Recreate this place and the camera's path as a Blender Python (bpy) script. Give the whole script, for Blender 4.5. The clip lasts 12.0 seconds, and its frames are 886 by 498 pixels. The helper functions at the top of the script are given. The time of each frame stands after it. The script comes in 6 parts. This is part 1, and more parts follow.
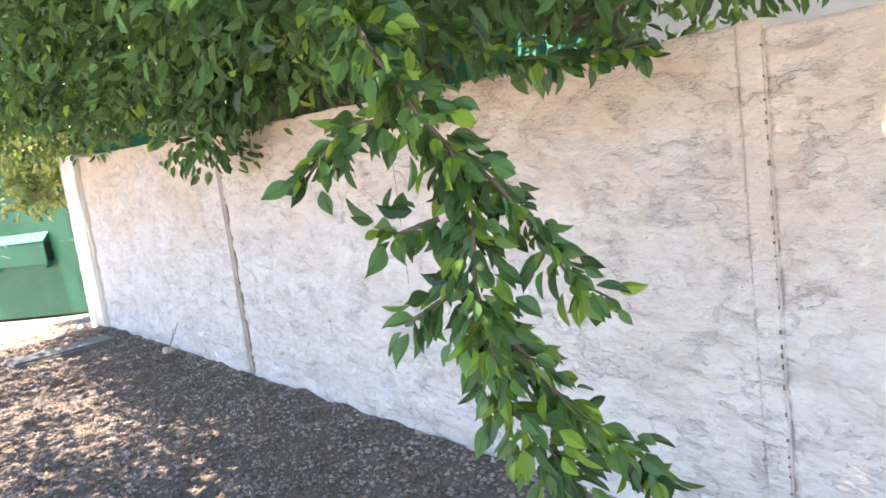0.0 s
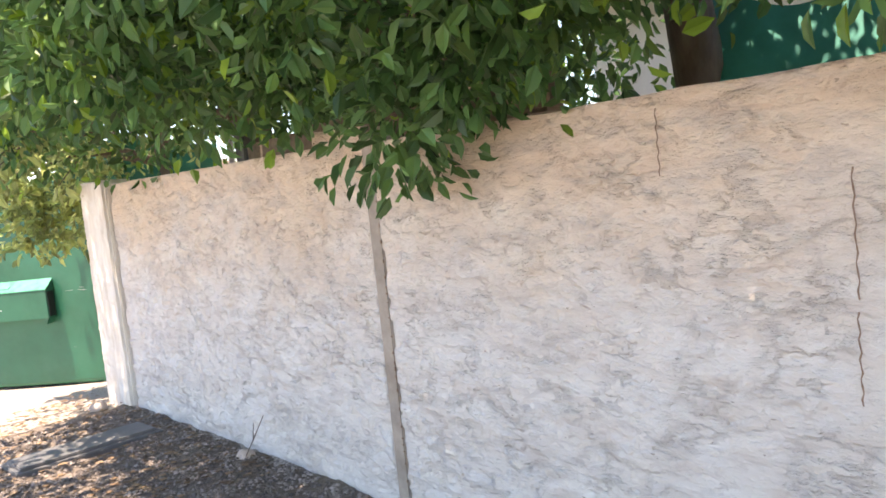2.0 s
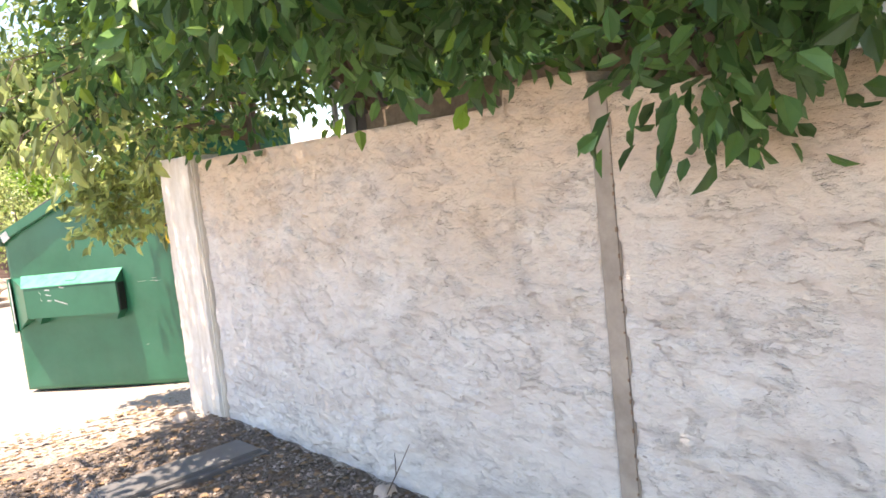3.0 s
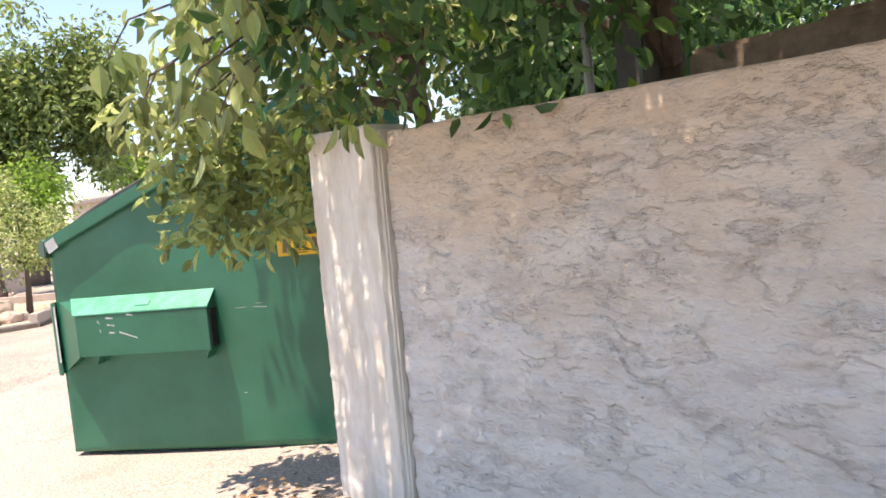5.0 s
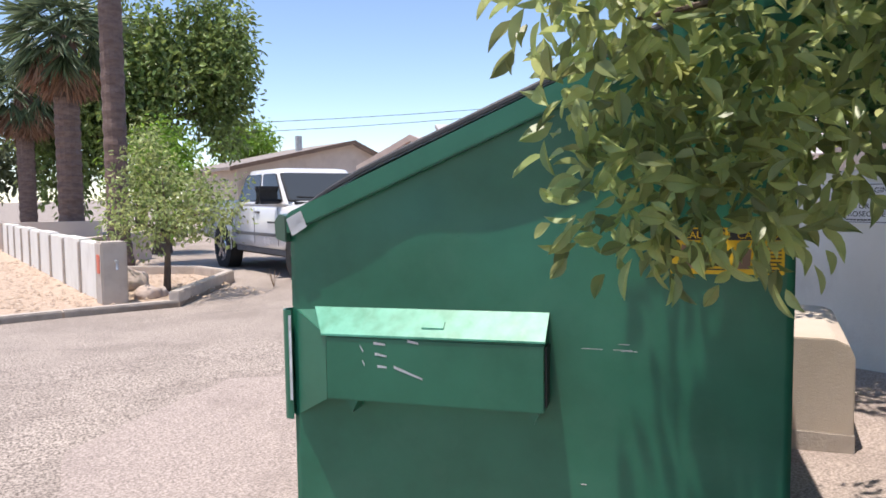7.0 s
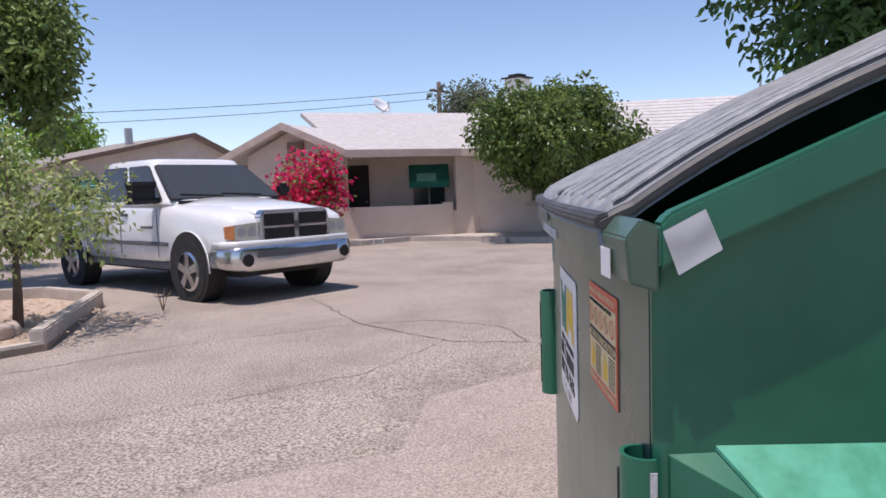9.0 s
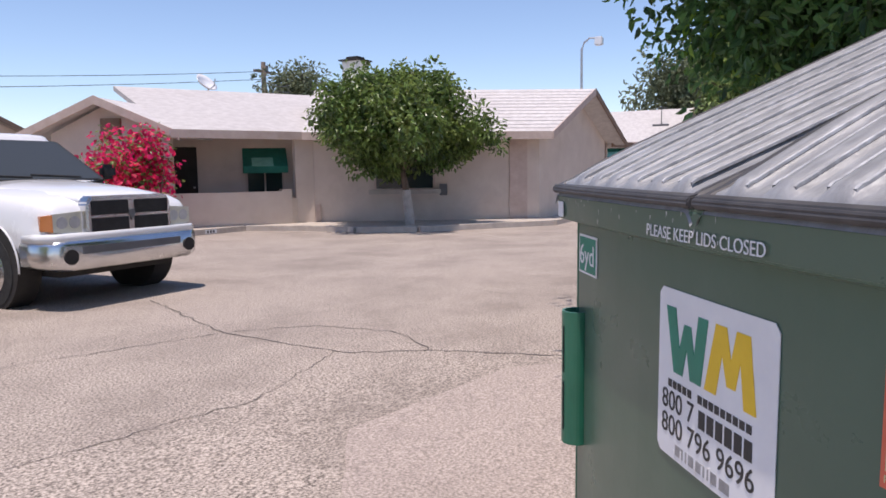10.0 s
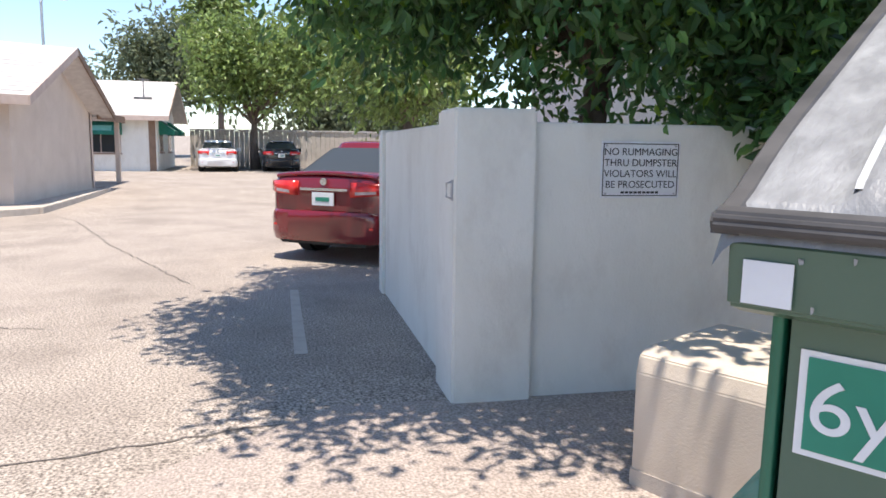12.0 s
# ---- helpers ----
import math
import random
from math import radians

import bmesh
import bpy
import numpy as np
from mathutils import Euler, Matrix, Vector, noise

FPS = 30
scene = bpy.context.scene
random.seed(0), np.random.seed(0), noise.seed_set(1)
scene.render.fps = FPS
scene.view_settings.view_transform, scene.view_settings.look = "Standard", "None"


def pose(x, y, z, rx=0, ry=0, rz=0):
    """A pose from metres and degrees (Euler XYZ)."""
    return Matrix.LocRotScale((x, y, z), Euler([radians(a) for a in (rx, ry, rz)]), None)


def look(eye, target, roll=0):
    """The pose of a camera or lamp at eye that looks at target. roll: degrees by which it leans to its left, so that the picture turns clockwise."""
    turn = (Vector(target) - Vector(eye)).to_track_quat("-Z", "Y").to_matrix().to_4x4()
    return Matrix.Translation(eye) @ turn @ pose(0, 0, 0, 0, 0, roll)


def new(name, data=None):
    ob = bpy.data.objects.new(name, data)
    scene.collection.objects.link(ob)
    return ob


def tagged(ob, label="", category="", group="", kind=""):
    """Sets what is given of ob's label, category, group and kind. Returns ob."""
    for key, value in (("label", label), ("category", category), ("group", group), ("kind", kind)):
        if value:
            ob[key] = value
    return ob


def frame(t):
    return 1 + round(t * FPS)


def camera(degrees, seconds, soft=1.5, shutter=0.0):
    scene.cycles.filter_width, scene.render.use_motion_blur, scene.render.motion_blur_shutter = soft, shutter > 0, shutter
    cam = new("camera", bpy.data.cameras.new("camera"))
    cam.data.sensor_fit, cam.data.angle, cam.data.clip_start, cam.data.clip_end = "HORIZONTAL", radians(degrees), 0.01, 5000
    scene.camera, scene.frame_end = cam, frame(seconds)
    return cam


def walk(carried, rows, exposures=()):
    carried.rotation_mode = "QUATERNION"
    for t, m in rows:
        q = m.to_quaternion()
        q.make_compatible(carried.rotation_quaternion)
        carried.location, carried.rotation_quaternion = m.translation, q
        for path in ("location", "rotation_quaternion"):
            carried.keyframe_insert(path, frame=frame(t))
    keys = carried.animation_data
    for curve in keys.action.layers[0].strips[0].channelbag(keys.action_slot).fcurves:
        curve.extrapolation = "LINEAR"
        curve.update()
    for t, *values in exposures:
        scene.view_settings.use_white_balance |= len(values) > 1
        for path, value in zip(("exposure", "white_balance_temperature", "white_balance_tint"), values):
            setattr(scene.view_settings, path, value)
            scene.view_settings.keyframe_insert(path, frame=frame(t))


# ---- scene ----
cam = camera(62.0, 12.0, soft=1.65)
PATH = [
    (0, (0.024, -0.031, 1.302), (1.287, 1.494, 1.022), -7.5),
    (0.5, (-0.009, 0.441, 1.302), (1.277, 1.959, 1.094), -8.1),
    (1, (0.016, 0.974, 1.289), (1.409, 2.39, 1.056), -8.2),
    (1.5, (0.067, 1.493, 1.257), (1.539, 2.829, 1.039), -7.3),
    (2, (0.098, 2.059, 1.323), (1.446, 3.529, 1.167), -5.9),
    (2.5, (0.092, 2.602, 1.346), (1.47, 4.034, 1.123), -6.8),
    (3, (0.143, 3.17, 1.348), (1.424, 4.694, 1.159), -6.0),
    (3.2, (0.139, 3.378, 1.349), (1.346, 4.964, 1.18), -6.7),
    (4.8, (0.064, 5.097, 1.318), (1.407, 6.575, 1.211), -5.8),
    (5, (0.06, 5.3, 1.314), (1.399, 6.78, 1.18), -5.1),
    (5.5, (0.144, 5.862, 1.331), (1.417, 7.399, 1.193), -1.8),
    (6, (0.099, 6.405, 1.321), (1.332, 7.974, 1.189), -0.9),
    (6.5, (0.066, 6.972, 1.294), (1.235, 8.591, 1.174), -0.7),
    (7, (0.067, 7.603, 1.341), (1.233, 9.222, 1.203), -0.6),
    (7.5, (0.039, 8.183, 1.356), (1.33, 9.7, 1.184), -1.1),
    (7.7, (0.037, 8.395, 1.328), (1.366, 9.88, 1.157), -1.3),
    (9.3, (0.303, 10.333, 1.341), (1.867, 11.568, 1.173), -1.6),
    (9.5, (0.364, 10.54, 1.335), (1.985, 11.699, 1.16), -1.3),
    (10, (0.553, 10.986, 1.346), (2.318, 11.904, 1.14), -0.8),
    (10.5, (0.909, 11.401, 1.332), (2.794, 12.025, 1.093), -0.2),
    (11, (1.231, 11.77, 1.324), (3.193, 12.055, 1.061), 0.3),
    (11.5, (1.618, 12.05, 1.33), (3.598, 11.976, 1.055), 0.6),
    (12, (2.129, 12.242, 1.364), (4.066, 11.822, 1.098), 0.7),
]
walk(cam, [(t, look(eye, target, roll)) for t, eye, target, roll in PATH],
     exposures=[(0.0, 2.4, 7900, 18), (0.9, 2.45, 8000, 18), (1.6, 2.05, 8200, 18), (3.0, 2.03, 8300, 18), (4.8, 1.45, 7900, 18), (5.5, 1.2, 7900, 16), (6.5, 0.82, 7200, 15), (7.5, 0.5, 6600, 15), (9.3, 0.2, 6650, 20), (10.5, 0.42, 6850, 17), (11.2, 0.6, 6700, 12), (12.0, 0.98, 6900, 11)])

# ---- light ----
SUN_FROM = Vector((-0.215, 0.0, 1.0)).normalized()
world = bpy.data.worlds.new("world")
scene.world = world
world.use_nodes = True
wn = world.node_tree
sky = wn.nodes.new("ShaderNodeTexSky")
sky.sky_type = "NISHITA"
sky.sun_disc = False
sky.sun_elevation = math.asin(SUN_FROM.z)
sky.sun_rotation = math.atan2(SUN_FROM.x, SUN_FROM.y)
sky.air_density, sky.dust_density, sky.ozone_density = 0.85, 0.05, 3.0
wn.links.new(sky.outputs[0], wn.nodes["Background"].inputs[0])
wn.nodes["Background"].inputs[1].default_value = 0.14
sun = new("sun", bpy.data.lights.new("sun", "SUN"))
sun.data.energy, sun.data.angle, sun.data.color = 3.7, radians(0.53), (1.0, 0.95, 0.88)
sun.matrix_world = look(SUN_FROM * 60, (0, 0, 0))


# ---- materials ----
def rgb(h):
    return tuple(((int(h[i:i + 2], 16) / 255) ** 2.2) for i in (0, 2, 4)) + (1,)


def surf(name, c1, c2, scale=3.0, rough=0.7, bump=0.0, bscale=40.0, metal=0.0, c3=None, s3=0.6, amount3=0.5, spec=0.5,
         stretch=(1, 1, 1), island=0.0, rnd=0.0, coat=0.0, translucent=0.0, bump2=0.0, b2scale=6.0, detail=6, t3=(0.5, 0.72)):
    """A surface: two colours mixed by noise, a third in stains, fine and coarse relief."""
    m = bpy.data.materials.new(name)
    m.use_nodes = True
    t = m.node_tree
    b = t.nodes["Principled BSDF"]
    tc = t.nodes.new("ShaderNodeTexCoord")
    mp = t.nodes.new("ShaderNodeMapping")
    mp.inputs["Scale"].default_value = stretch
    t.links.new(tc.outputs["Object"], mp.inputs[0])

    def nz(s, d=detail, r=0.6):
        n = t.nodes.new("ShaderNodeTexNoise")
        n.inputs["Scale"].default_value, n.inputs["Detail"].default_value, n.inputs["Roughness"].default_value = s, d, r
        t.links.new(mp.outputs[0], n.inputs["Vector"])
        return n

    def ramp(src, a, z):
        r = t.nodes.new("ShaderNodeMapRange")
        r.inputs[1].default_value, r.inputs[2].default_value = a, z
        t.links.new(src, r.inputs[0])
        return r.outputs[0]

    def mix(f, a, z, mode="MIX"):
        x = t.nodes.new("ShaderNodeMix")
        x.data_type, x.blend_type = "RGBA", mode
        for s, v in ((x.inputs[0], f), (x.inputs[6], a), (x.inputs[7], z)):
            if isinstance(v, (int, float)) or isinstance(v, tuple):
                s.default_value = v
            else:
                t.links.new(v, s)
        return x.outputs[2]
    col = mix(ramp(nz(scale).outputs[0], 0.35, 0.65), c1, c2)
    if c3:
        f = ramp(nz(s3, 8, 0.7).outputs[0], *t3)
        mul = t.nodes.new("ShaderNodeMath")
        mul.operation = "MULTIPLY"
        mul.inputs[1].default_value = amount3
        t.links.new(f, mul.inputs[0])
        col = mix(mul.outputs[0], col, c3)
    for on, node, sock in ((island, "ShaderNodeNewGeometry", "Random Per Island"), (rnd, "ShaderNodeObjectInfo", "Random")):
        if on:
            g = t.nodes.new(node)
            r = t.nodes.new("ShaderNodeMapRange")
            r.inputs[3].default_value, r.inputs[4].default_value = 1 - on, 1 + on
            t.links.new(g.outputs[sock], r.inputs[0])
            cc = t.nodes.new("ShaderNodeCombineColor")
            for i in range(3):
                t.links.new(r.outputs[0], cc.inputs[i])
            col = mix(1.0, col, cc.outputs[0], "MULTIPLY")
    t.links.new(col, b.inputs["Base Color"])
    rr = t.nodes.new("ShaderNodeMapRange")
    rr.inputs[3].default_value, rr.inputs[4].default_value = max(0.02, rough - 0.1), min(1, rough + 0.1)
    t.links.new(nz(scale * 2.3).outputs[0], rr.inputs[0])
    t.links.new(rr.outputs[0], b.inputs["Roughness"])
    b.inputs["Metallic"].default_value = metal
    b.inputs["Specular IOR Level"].default_value = spec
    b.inputs["Coat Weight"].default_value = coat
    last = None
    for amt, s in ((bump, bscale), (bump2, b2scale)):
        if amt:
            bp = t.nodes.new("ShaderNodeBump")
            bp.inputs["Strength"].default_value, bp.inputs["Distance"].default_value = 1.0, amt
            t.links.new(nz(s).outputs[0], bp.inputs["Height"])
            if last:
                t.links.new(last, bp.inputs["Normal"])
            last = bp.outputs[0]
    if last:
        t.links.new(last, b.inputs["Normal"])
    if translucent:
        tr = t.nodes.new("ShaderNodeBsdfTranslucent")
        hs = t.nodes.new("ShaderNodeHueSaturation")
        hs.inputs["Hue"].default_value, hs.inputs["Value"].default_value = 0.475, 1.7
        t.links.new(col, hs.inputs["Color"])
        t.links.new(hs.outputs[0], tr.inputs[0])
        ms = t.nodes.new("ShaderNodeMixShader")
        ms.inputs[0].default_value = translucent
        t.links.new(b.outputs[0], ms.inputs[1])
        t.links.new(tr.outputs[0], ms.inputs[2])
        t.links.new(ms.outputs[0], t.nodes["Material Output"].inputs[0])
    return m


def glass(name, tint, rough=0.05):
    m = bpy.data.materials.new(name)
    m.use_nodes = True
    b = m.node_tree.nodes["Principled BSDF"]
    b.inputs["Base Color"].default_value = tint
    b.inputs["Roughness"].default_value = rough
    b.inputs["Specular IOR Level"].default_value = 0.45
    b.inputs["Coat Weight"].default_value = 0.0
    return m


ASPHALT = surf("asphalt", (0.11, 0.09, 0.075, 1), (0.60, 0.51, 0.44, 1), 62, 0.92, 0.003, 110, c3=(0.17, 0.138, 0.118, 1), s3=0.7, amount3=0.55, bump2=0.003, b2scale=30, detail=3, t3=(0.44, 0.66))
APRON = surf("dusty_asphalt", (0.23, 0.19, 0.165, 1), (0.53, 0.44, 0.39, 1), 70, 0.92, 0.004, 110, c3=(0.20, 0.16, 0.14, 1), s3=1.3, amount3=0.5, detail=3)
GRAVEL = surf("gravel", (0.115, 0.09, 0.072, 1), (0.225, 0.178, 0.148, 1), 45, 0.95, 0.012, 55, c3=(0.19, 0.13, 0.085, 1), s3=1.2, amount3=0.7)
PEBBLE = surf("pebble", (0.145, 0.117, 0.10, 1), (0.29, 0.24, 0.21, 1), 6, 0.9, island=0.55)
YARD = surf("yard_gravel", (0.42, 0.31, 0.23, 1), (0.55, 0.43, 0.33, 1), 14, 0.95, 0.01, 60)
# stucco's third colour: brown flecks that paint in the ledges' shading
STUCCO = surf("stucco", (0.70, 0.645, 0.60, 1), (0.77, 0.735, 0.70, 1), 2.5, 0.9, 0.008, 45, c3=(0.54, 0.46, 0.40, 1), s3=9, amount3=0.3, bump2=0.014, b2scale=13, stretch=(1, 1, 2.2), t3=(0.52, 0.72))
# pier stucco: pale upright streaks put grazing sunlight into the colour
SUNSTREAKS = surf("pale_base", (0.63, 0.56, 0.48, 1), (0.78, 0.735, 0.675, 1), 14, 0.88, 0.004, 60, stretch=(1, 1, 0.22), bump2=0.003, b2scale=24, c3=(0.5, 0.43, 0.35, 1), s3=9, amount3=0.35)
PAINTWALL = surf("painted_stucco", (0.75, 0.725, 0.665, 1), (0.81, 0.79, 0.735, 1), 2, 0.85, 0.002, 80, c3=(0.56, 0.52, 0.46, 1), s3=2.2, amount3=0.55, bump2=0.006, b2scale=9, stretch=(1, 1, 0.6))
HOUSE = surf("house_stucco", (0.60, 0.50, 0.43, 1), (0.66, 0.56, 0.485, 1), 1.5, 0.9, 0.003, 50, c3=(0.36, 0.29, 0.25, 1), s3=0.8, amount3=0.3)
BROWN = surf("brown_trim", (0.20, 0.13, 0.09, 1), (0.26, 0.17, 0.12, 1), 4, 0.8)
FASCIA = surf("fascia", (0.50, 0.38, 0.32, 1), (0.58, 0.46, 0.40, 1), 4, 0.75)
ROOF = surf("shingle_white", (0.46, 0.43, 0.42, 1), (0.56, 0.53, 0.515, 1), 5, 0.9, 0.006, 40, c3=(0.38, 0.35, 0.33, 1), s3=0.7, amount3=0.4, rnd=0.08)
ROOF_B = surf("shingle_grey", (0.26, 0.22, 0.20, 1), (0.34, 0.30, 0.27, 1), 6, 0.9, 0.006, 40)
CONCRETE = surf("concrete", (0.44, 0.38, 0.33, 1), (0.55, 0.49, 0.43, 1), 6, 0.9, 0.003, 60, c3=(0.32, 0.27, 0.23, 1), s3=1.5, amount3=0.4)
TAN = surf("tan_shell", (0.58, 0.49, 0.40, 1), (0.64, 0.55, 0.46, 1), 3, 0.75, 0.0015, 90, c3=(0.46, 0.37, 0.29, 1), s3=2.0, amount3=0.4)
GREEN = surf("dumpster_green", (0.010, 0.115, 0.065, 1), (0.018, 0.15, 0.088, 1), 2.5, 0.32, 0.0012, 6, c3=(0.045, 0.17, 0.11, 1), s3=1.8, amount3=0.5, spec=0.5)
# paler green for the pocket tops: sunlight on them put into the colour
GREEN_LIT = surf("dumpster_lit_green", (0.10, 0.42, 0.29, 1), (0.05, 0.28, 0.17, 1), 12, 0.4, 0.001, 20)
# front green made greyer and lighter: the ground's reflection as base colour
GREEN_REFL = surf("dumpster_green_reflecting", (0.066, 0.122, 0.086, 1), (0.082, 0.142, 0.102, 1), 2, 0.3, 0.001, 6, c3=(0.10, 0.15, 0.115, 1), s3=2.0, amount3=0.4)
LID = surf("lid_plastic", (0.220, 0.220, 0.226, 1), (0.317, 0.317, 0.323, 1), 14, 0.40, 0.0015, 90, c3=(0.36, 0.36, 0.365, 1), s3=7, amount3=0.7, stretch=(2.2, 0.9, 1), t3=(0.54, 0.66))
SCUFF = surf("scuffed_plastic", (0.55, 0.55, 0.555, 1), (0.74, 0.74, 0.74, 1), 22, 0.5, c3=(0.3, 0.3, 0.3, 1), s3=9, amount3=0.7, t3=(0.48, 0.6))
POSTC = surf("post_concrete", (0.286, 0.236, 0.199, 1), (0.416, 0.353, 0.298, 1), 9, 0.9, 0.003, 60)
BLACK = surf("black_rubber", (0.012, 0.012, 0.013, 1), (0.025, 0.025, 0.026, 1), 8, 0.7)
RIBWEAR = surf("worn_rib", (0.36, 0.36, 0.365, 1), (0.62, 0.62, 0.625, 1), 26, 0.5, c3=(0.27, 0.27, 0.275, 1), s3=11, amount3=0.8, t3=(0.46, 0.6))
DARKLID = surf("lid_edge", (0.045, 0.043, 0.045, 1), (0.08, 0.075, 0.075, 1), 12, 0.55)
WHITE = surf("sticker_white", (0.72, 0.72, 0.74, 1), (0.80, 0.80, 0.81, 1), 6, 0.5)
YELLOW = surf("sticker_yellow", (0.75, 0.47, 0.02, 1), (0.85, 0.55, 0.03, 1), 6, 0.5)
CREAM = surf("sticker_cream", (0.70, 0.56, 0.30, 1), (0.76, 0.64, 0.38, 1), 6, 0.55)
RED = surf("sticker_red", (0.62, 0.10, 0.05, 1), (0.72, 0.15, 0.08, 1), 6, 0.5)
INK = surf("ink", (0.02, 0.02, 0.02, 1), (0.04, 0.04, 0.04, 1), 6, 0.6)
TEAL_INK = surf("teal_ink", (0.01, 0.20, 0.13, 1), (0.015, 0.24, 0.16, 1), 6, 0.5)
AWNING = surf("green_canvas", (0.005, 0.12, 0.085, 1), (0.01, 0.17, 0.12, 1), 4, 0.8)
AWNING_L = surf("pale_canvas", (0.16, 0.42, 0.33, 1), (0.22, 0.50, 0.40, 1), 6, 0.8, 0.001, 60)
TARP = surf("teal_tarp", (0.012, 0.17, 0.135, 1), (0.03, 0.30, 0.24, 1), 3, 0.6)
BARK = surf("bark", (0.12, 0.085, 0.065, 1), (0.20, 0.15, 0.12, 1), 14, 0.95, 0.01, 40, stretch=(1, 1, 0.3))
PALMBARK = surf("palm_bark", (0.13, 0.085, 0.07, 1), (0.20, 0.14, 0.12, 1), 5, 0.95, 0.02, 14, stretch=(1, 1, 2.5))
LIMEBARK = surf("whitewashed_bark", (0.42, 0.37, 0.33, 1), (0.55, 0.50, 0.46, 1), 6, 0.9)
LEAF = surf("ficus_leaf", (0.042, 0.120, 0.046, 1), (0.098, 0.208, 0.072, 1), 2.2, 0.36, island=0.55, translucent=0.46, c3=(0.12, 0.22, 0.03, 1), s3=3.0, amount3=0.6)
LEAF_Y = surf("young_leaf", (0.11, 0.23, 0.03, 1), (0.19, 0.33, 0.05, 1), 3, 0.4, island=0.35, translucent=0.4)
LEAF_C = surf("citrus_leaf", (0.17, 0.24, 0.09, 1), (0.36, 0.42, 0.18, 1), 3, 0.38, island=0.5, translucent=0.46, c3=(0.28, 0.24, 0.07, 1), s3=5, amount3=0.5)
LEAF_F = surf("far_leaf", (0.11, 0.175, 0.05, 1), (0.235, 0.315, 0.10, 1), 0.8, 0.42, island=0.5, translucent=0.3)
LEAF_O = surf("orange_leaf", (0.065, 0.125, 0.03, 1), (0.16, 0.225, 0.06, 1), 0.9, 0.34, island=0.6, translucent=0.3)
LEAF_G = surf("grey_leaf", (0.10, 0.13, 0.075, 1), (0.16, 0.19, 0.11, 1), 0.8, 0.6, island=0.4, translucent=0.3)
FROND = surf("palm_frond", (0.07, 0.11, 0.05, 1), (0.15, 0.20, 0.11, 1), 2, 0.5, island=0.35, translucent=0.25)
SKIRT = surf("dry_frond", (0.22, 0.13, 0.08, 1), (0.33, 0.21, 0.14, 1), 2, 0.8, island=0.3, translucent=0.2)
PETAL = surf("bract", (0.50, 0.012, 0.06, 1), (0.70, 0.035, 0.10, 1), 3, 0.6, island=0.35, translucent=0.4)
PAINT_W = surf("car_white", (0.74, 0.74, 0.75, 1), (0.78, 0.78, 0.79, 1), 1, 0.25, coat=0.6)
PAINT_R = surf("car_red", (0.16, 0.006, 0.011, 1), (0.20, 0.008, 0.014, 1), 1, 0.25, coat=0.8)
TAILW = surf("clear_lens", (0.55, 0.42, 0.42, 1), (0.7, 0.6, 0.6, 1), 9, 0.15)
PAINT_K = surf("car_black", (0.012, 0.012, 0.014, 1), (0.02, 0.02, 0.022, 1), 1, 0.25, coat=0.6)
GREYTRIM = surf("grey_trim", (0.10, 0.10, 0.105, 1), (0.14, 0.14, 0.145, 1), 4, 0.6)
CHROME = surf("chrome", (0.62, 0.62, 0.63, 1), (0.70, 0.70, 0.71, 1), 5, 0.24, metal=1.0)
STEEL = surf("galvanised", (0.40, 0.40, 0.41, 1), (0.52, 0.52, 0.53, 1), 8, 0.45, metal=0.7)
TYRE = surf("tyre", (0.018, 0.018, 0.018, 1), (0.035, 0.034, 0.033, 1), 12, 0.85, 0.003, 60)
AMBER = surf("amber_lens", (0.52, 0.17, 0.05, 1), (0.62, 0.24, 0.09, 1), 5, 0.2)
LENS = surf("headlamp_lens", (0.55, 0.53, 0.42, 1), (0.66, 0.64, 0.55, 1), 8, 0.12)
TAIL = surf("tail_lens", (0.60, 0.02, 0.02, 1), (0.72, 0.05, 0.04, 1), 8, 0.15)
CARGLASS = glass("car_glass", (0.05, 0.056, 0.058, 1))
PANE = glass("window_glass", (0.02, 0.026, 0.03, 1), 0.08)
WOOD = surf("weathered_board", (0.22, 0.16, 0.12, 1), (0.32, 0.25, 0.19, 1), 4, 0.9, 0.003, 20, stretch=(1, 6, 6), rnd=0.2)
ROCK = surf("boulder", (0.46, 0.36, 0.30, 1), (0.58, 0.48, 0.42, 1), 4, 0.9, 0.02, 12)
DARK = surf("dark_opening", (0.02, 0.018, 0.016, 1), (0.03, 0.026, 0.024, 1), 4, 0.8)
LITTER = surf("dry_leaf", (0.14, 0.085, 0.05, 1), (0.26, 0.17, 0.10, 1), 3, 0.9, island=0.5)


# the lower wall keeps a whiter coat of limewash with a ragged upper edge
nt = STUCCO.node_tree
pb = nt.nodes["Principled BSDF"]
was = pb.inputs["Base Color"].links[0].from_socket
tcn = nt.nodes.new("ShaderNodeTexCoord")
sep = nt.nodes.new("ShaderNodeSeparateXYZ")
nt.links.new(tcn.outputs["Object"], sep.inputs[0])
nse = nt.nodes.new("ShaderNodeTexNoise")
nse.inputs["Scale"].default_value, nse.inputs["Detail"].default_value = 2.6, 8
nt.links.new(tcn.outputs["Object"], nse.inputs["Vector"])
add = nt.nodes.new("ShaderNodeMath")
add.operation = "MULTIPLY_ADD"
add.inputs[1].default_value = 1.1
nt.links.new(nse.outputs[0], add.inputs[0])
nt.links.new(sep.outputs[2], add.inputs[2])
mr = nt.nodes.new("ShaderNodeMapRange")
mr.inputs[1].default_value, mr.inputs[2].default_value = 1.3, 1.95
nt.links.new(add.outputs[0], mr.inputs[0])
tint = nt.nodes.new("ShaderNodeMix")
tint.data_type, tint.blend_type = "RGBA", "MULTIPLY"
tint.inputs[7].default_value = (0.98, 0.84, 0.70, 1)
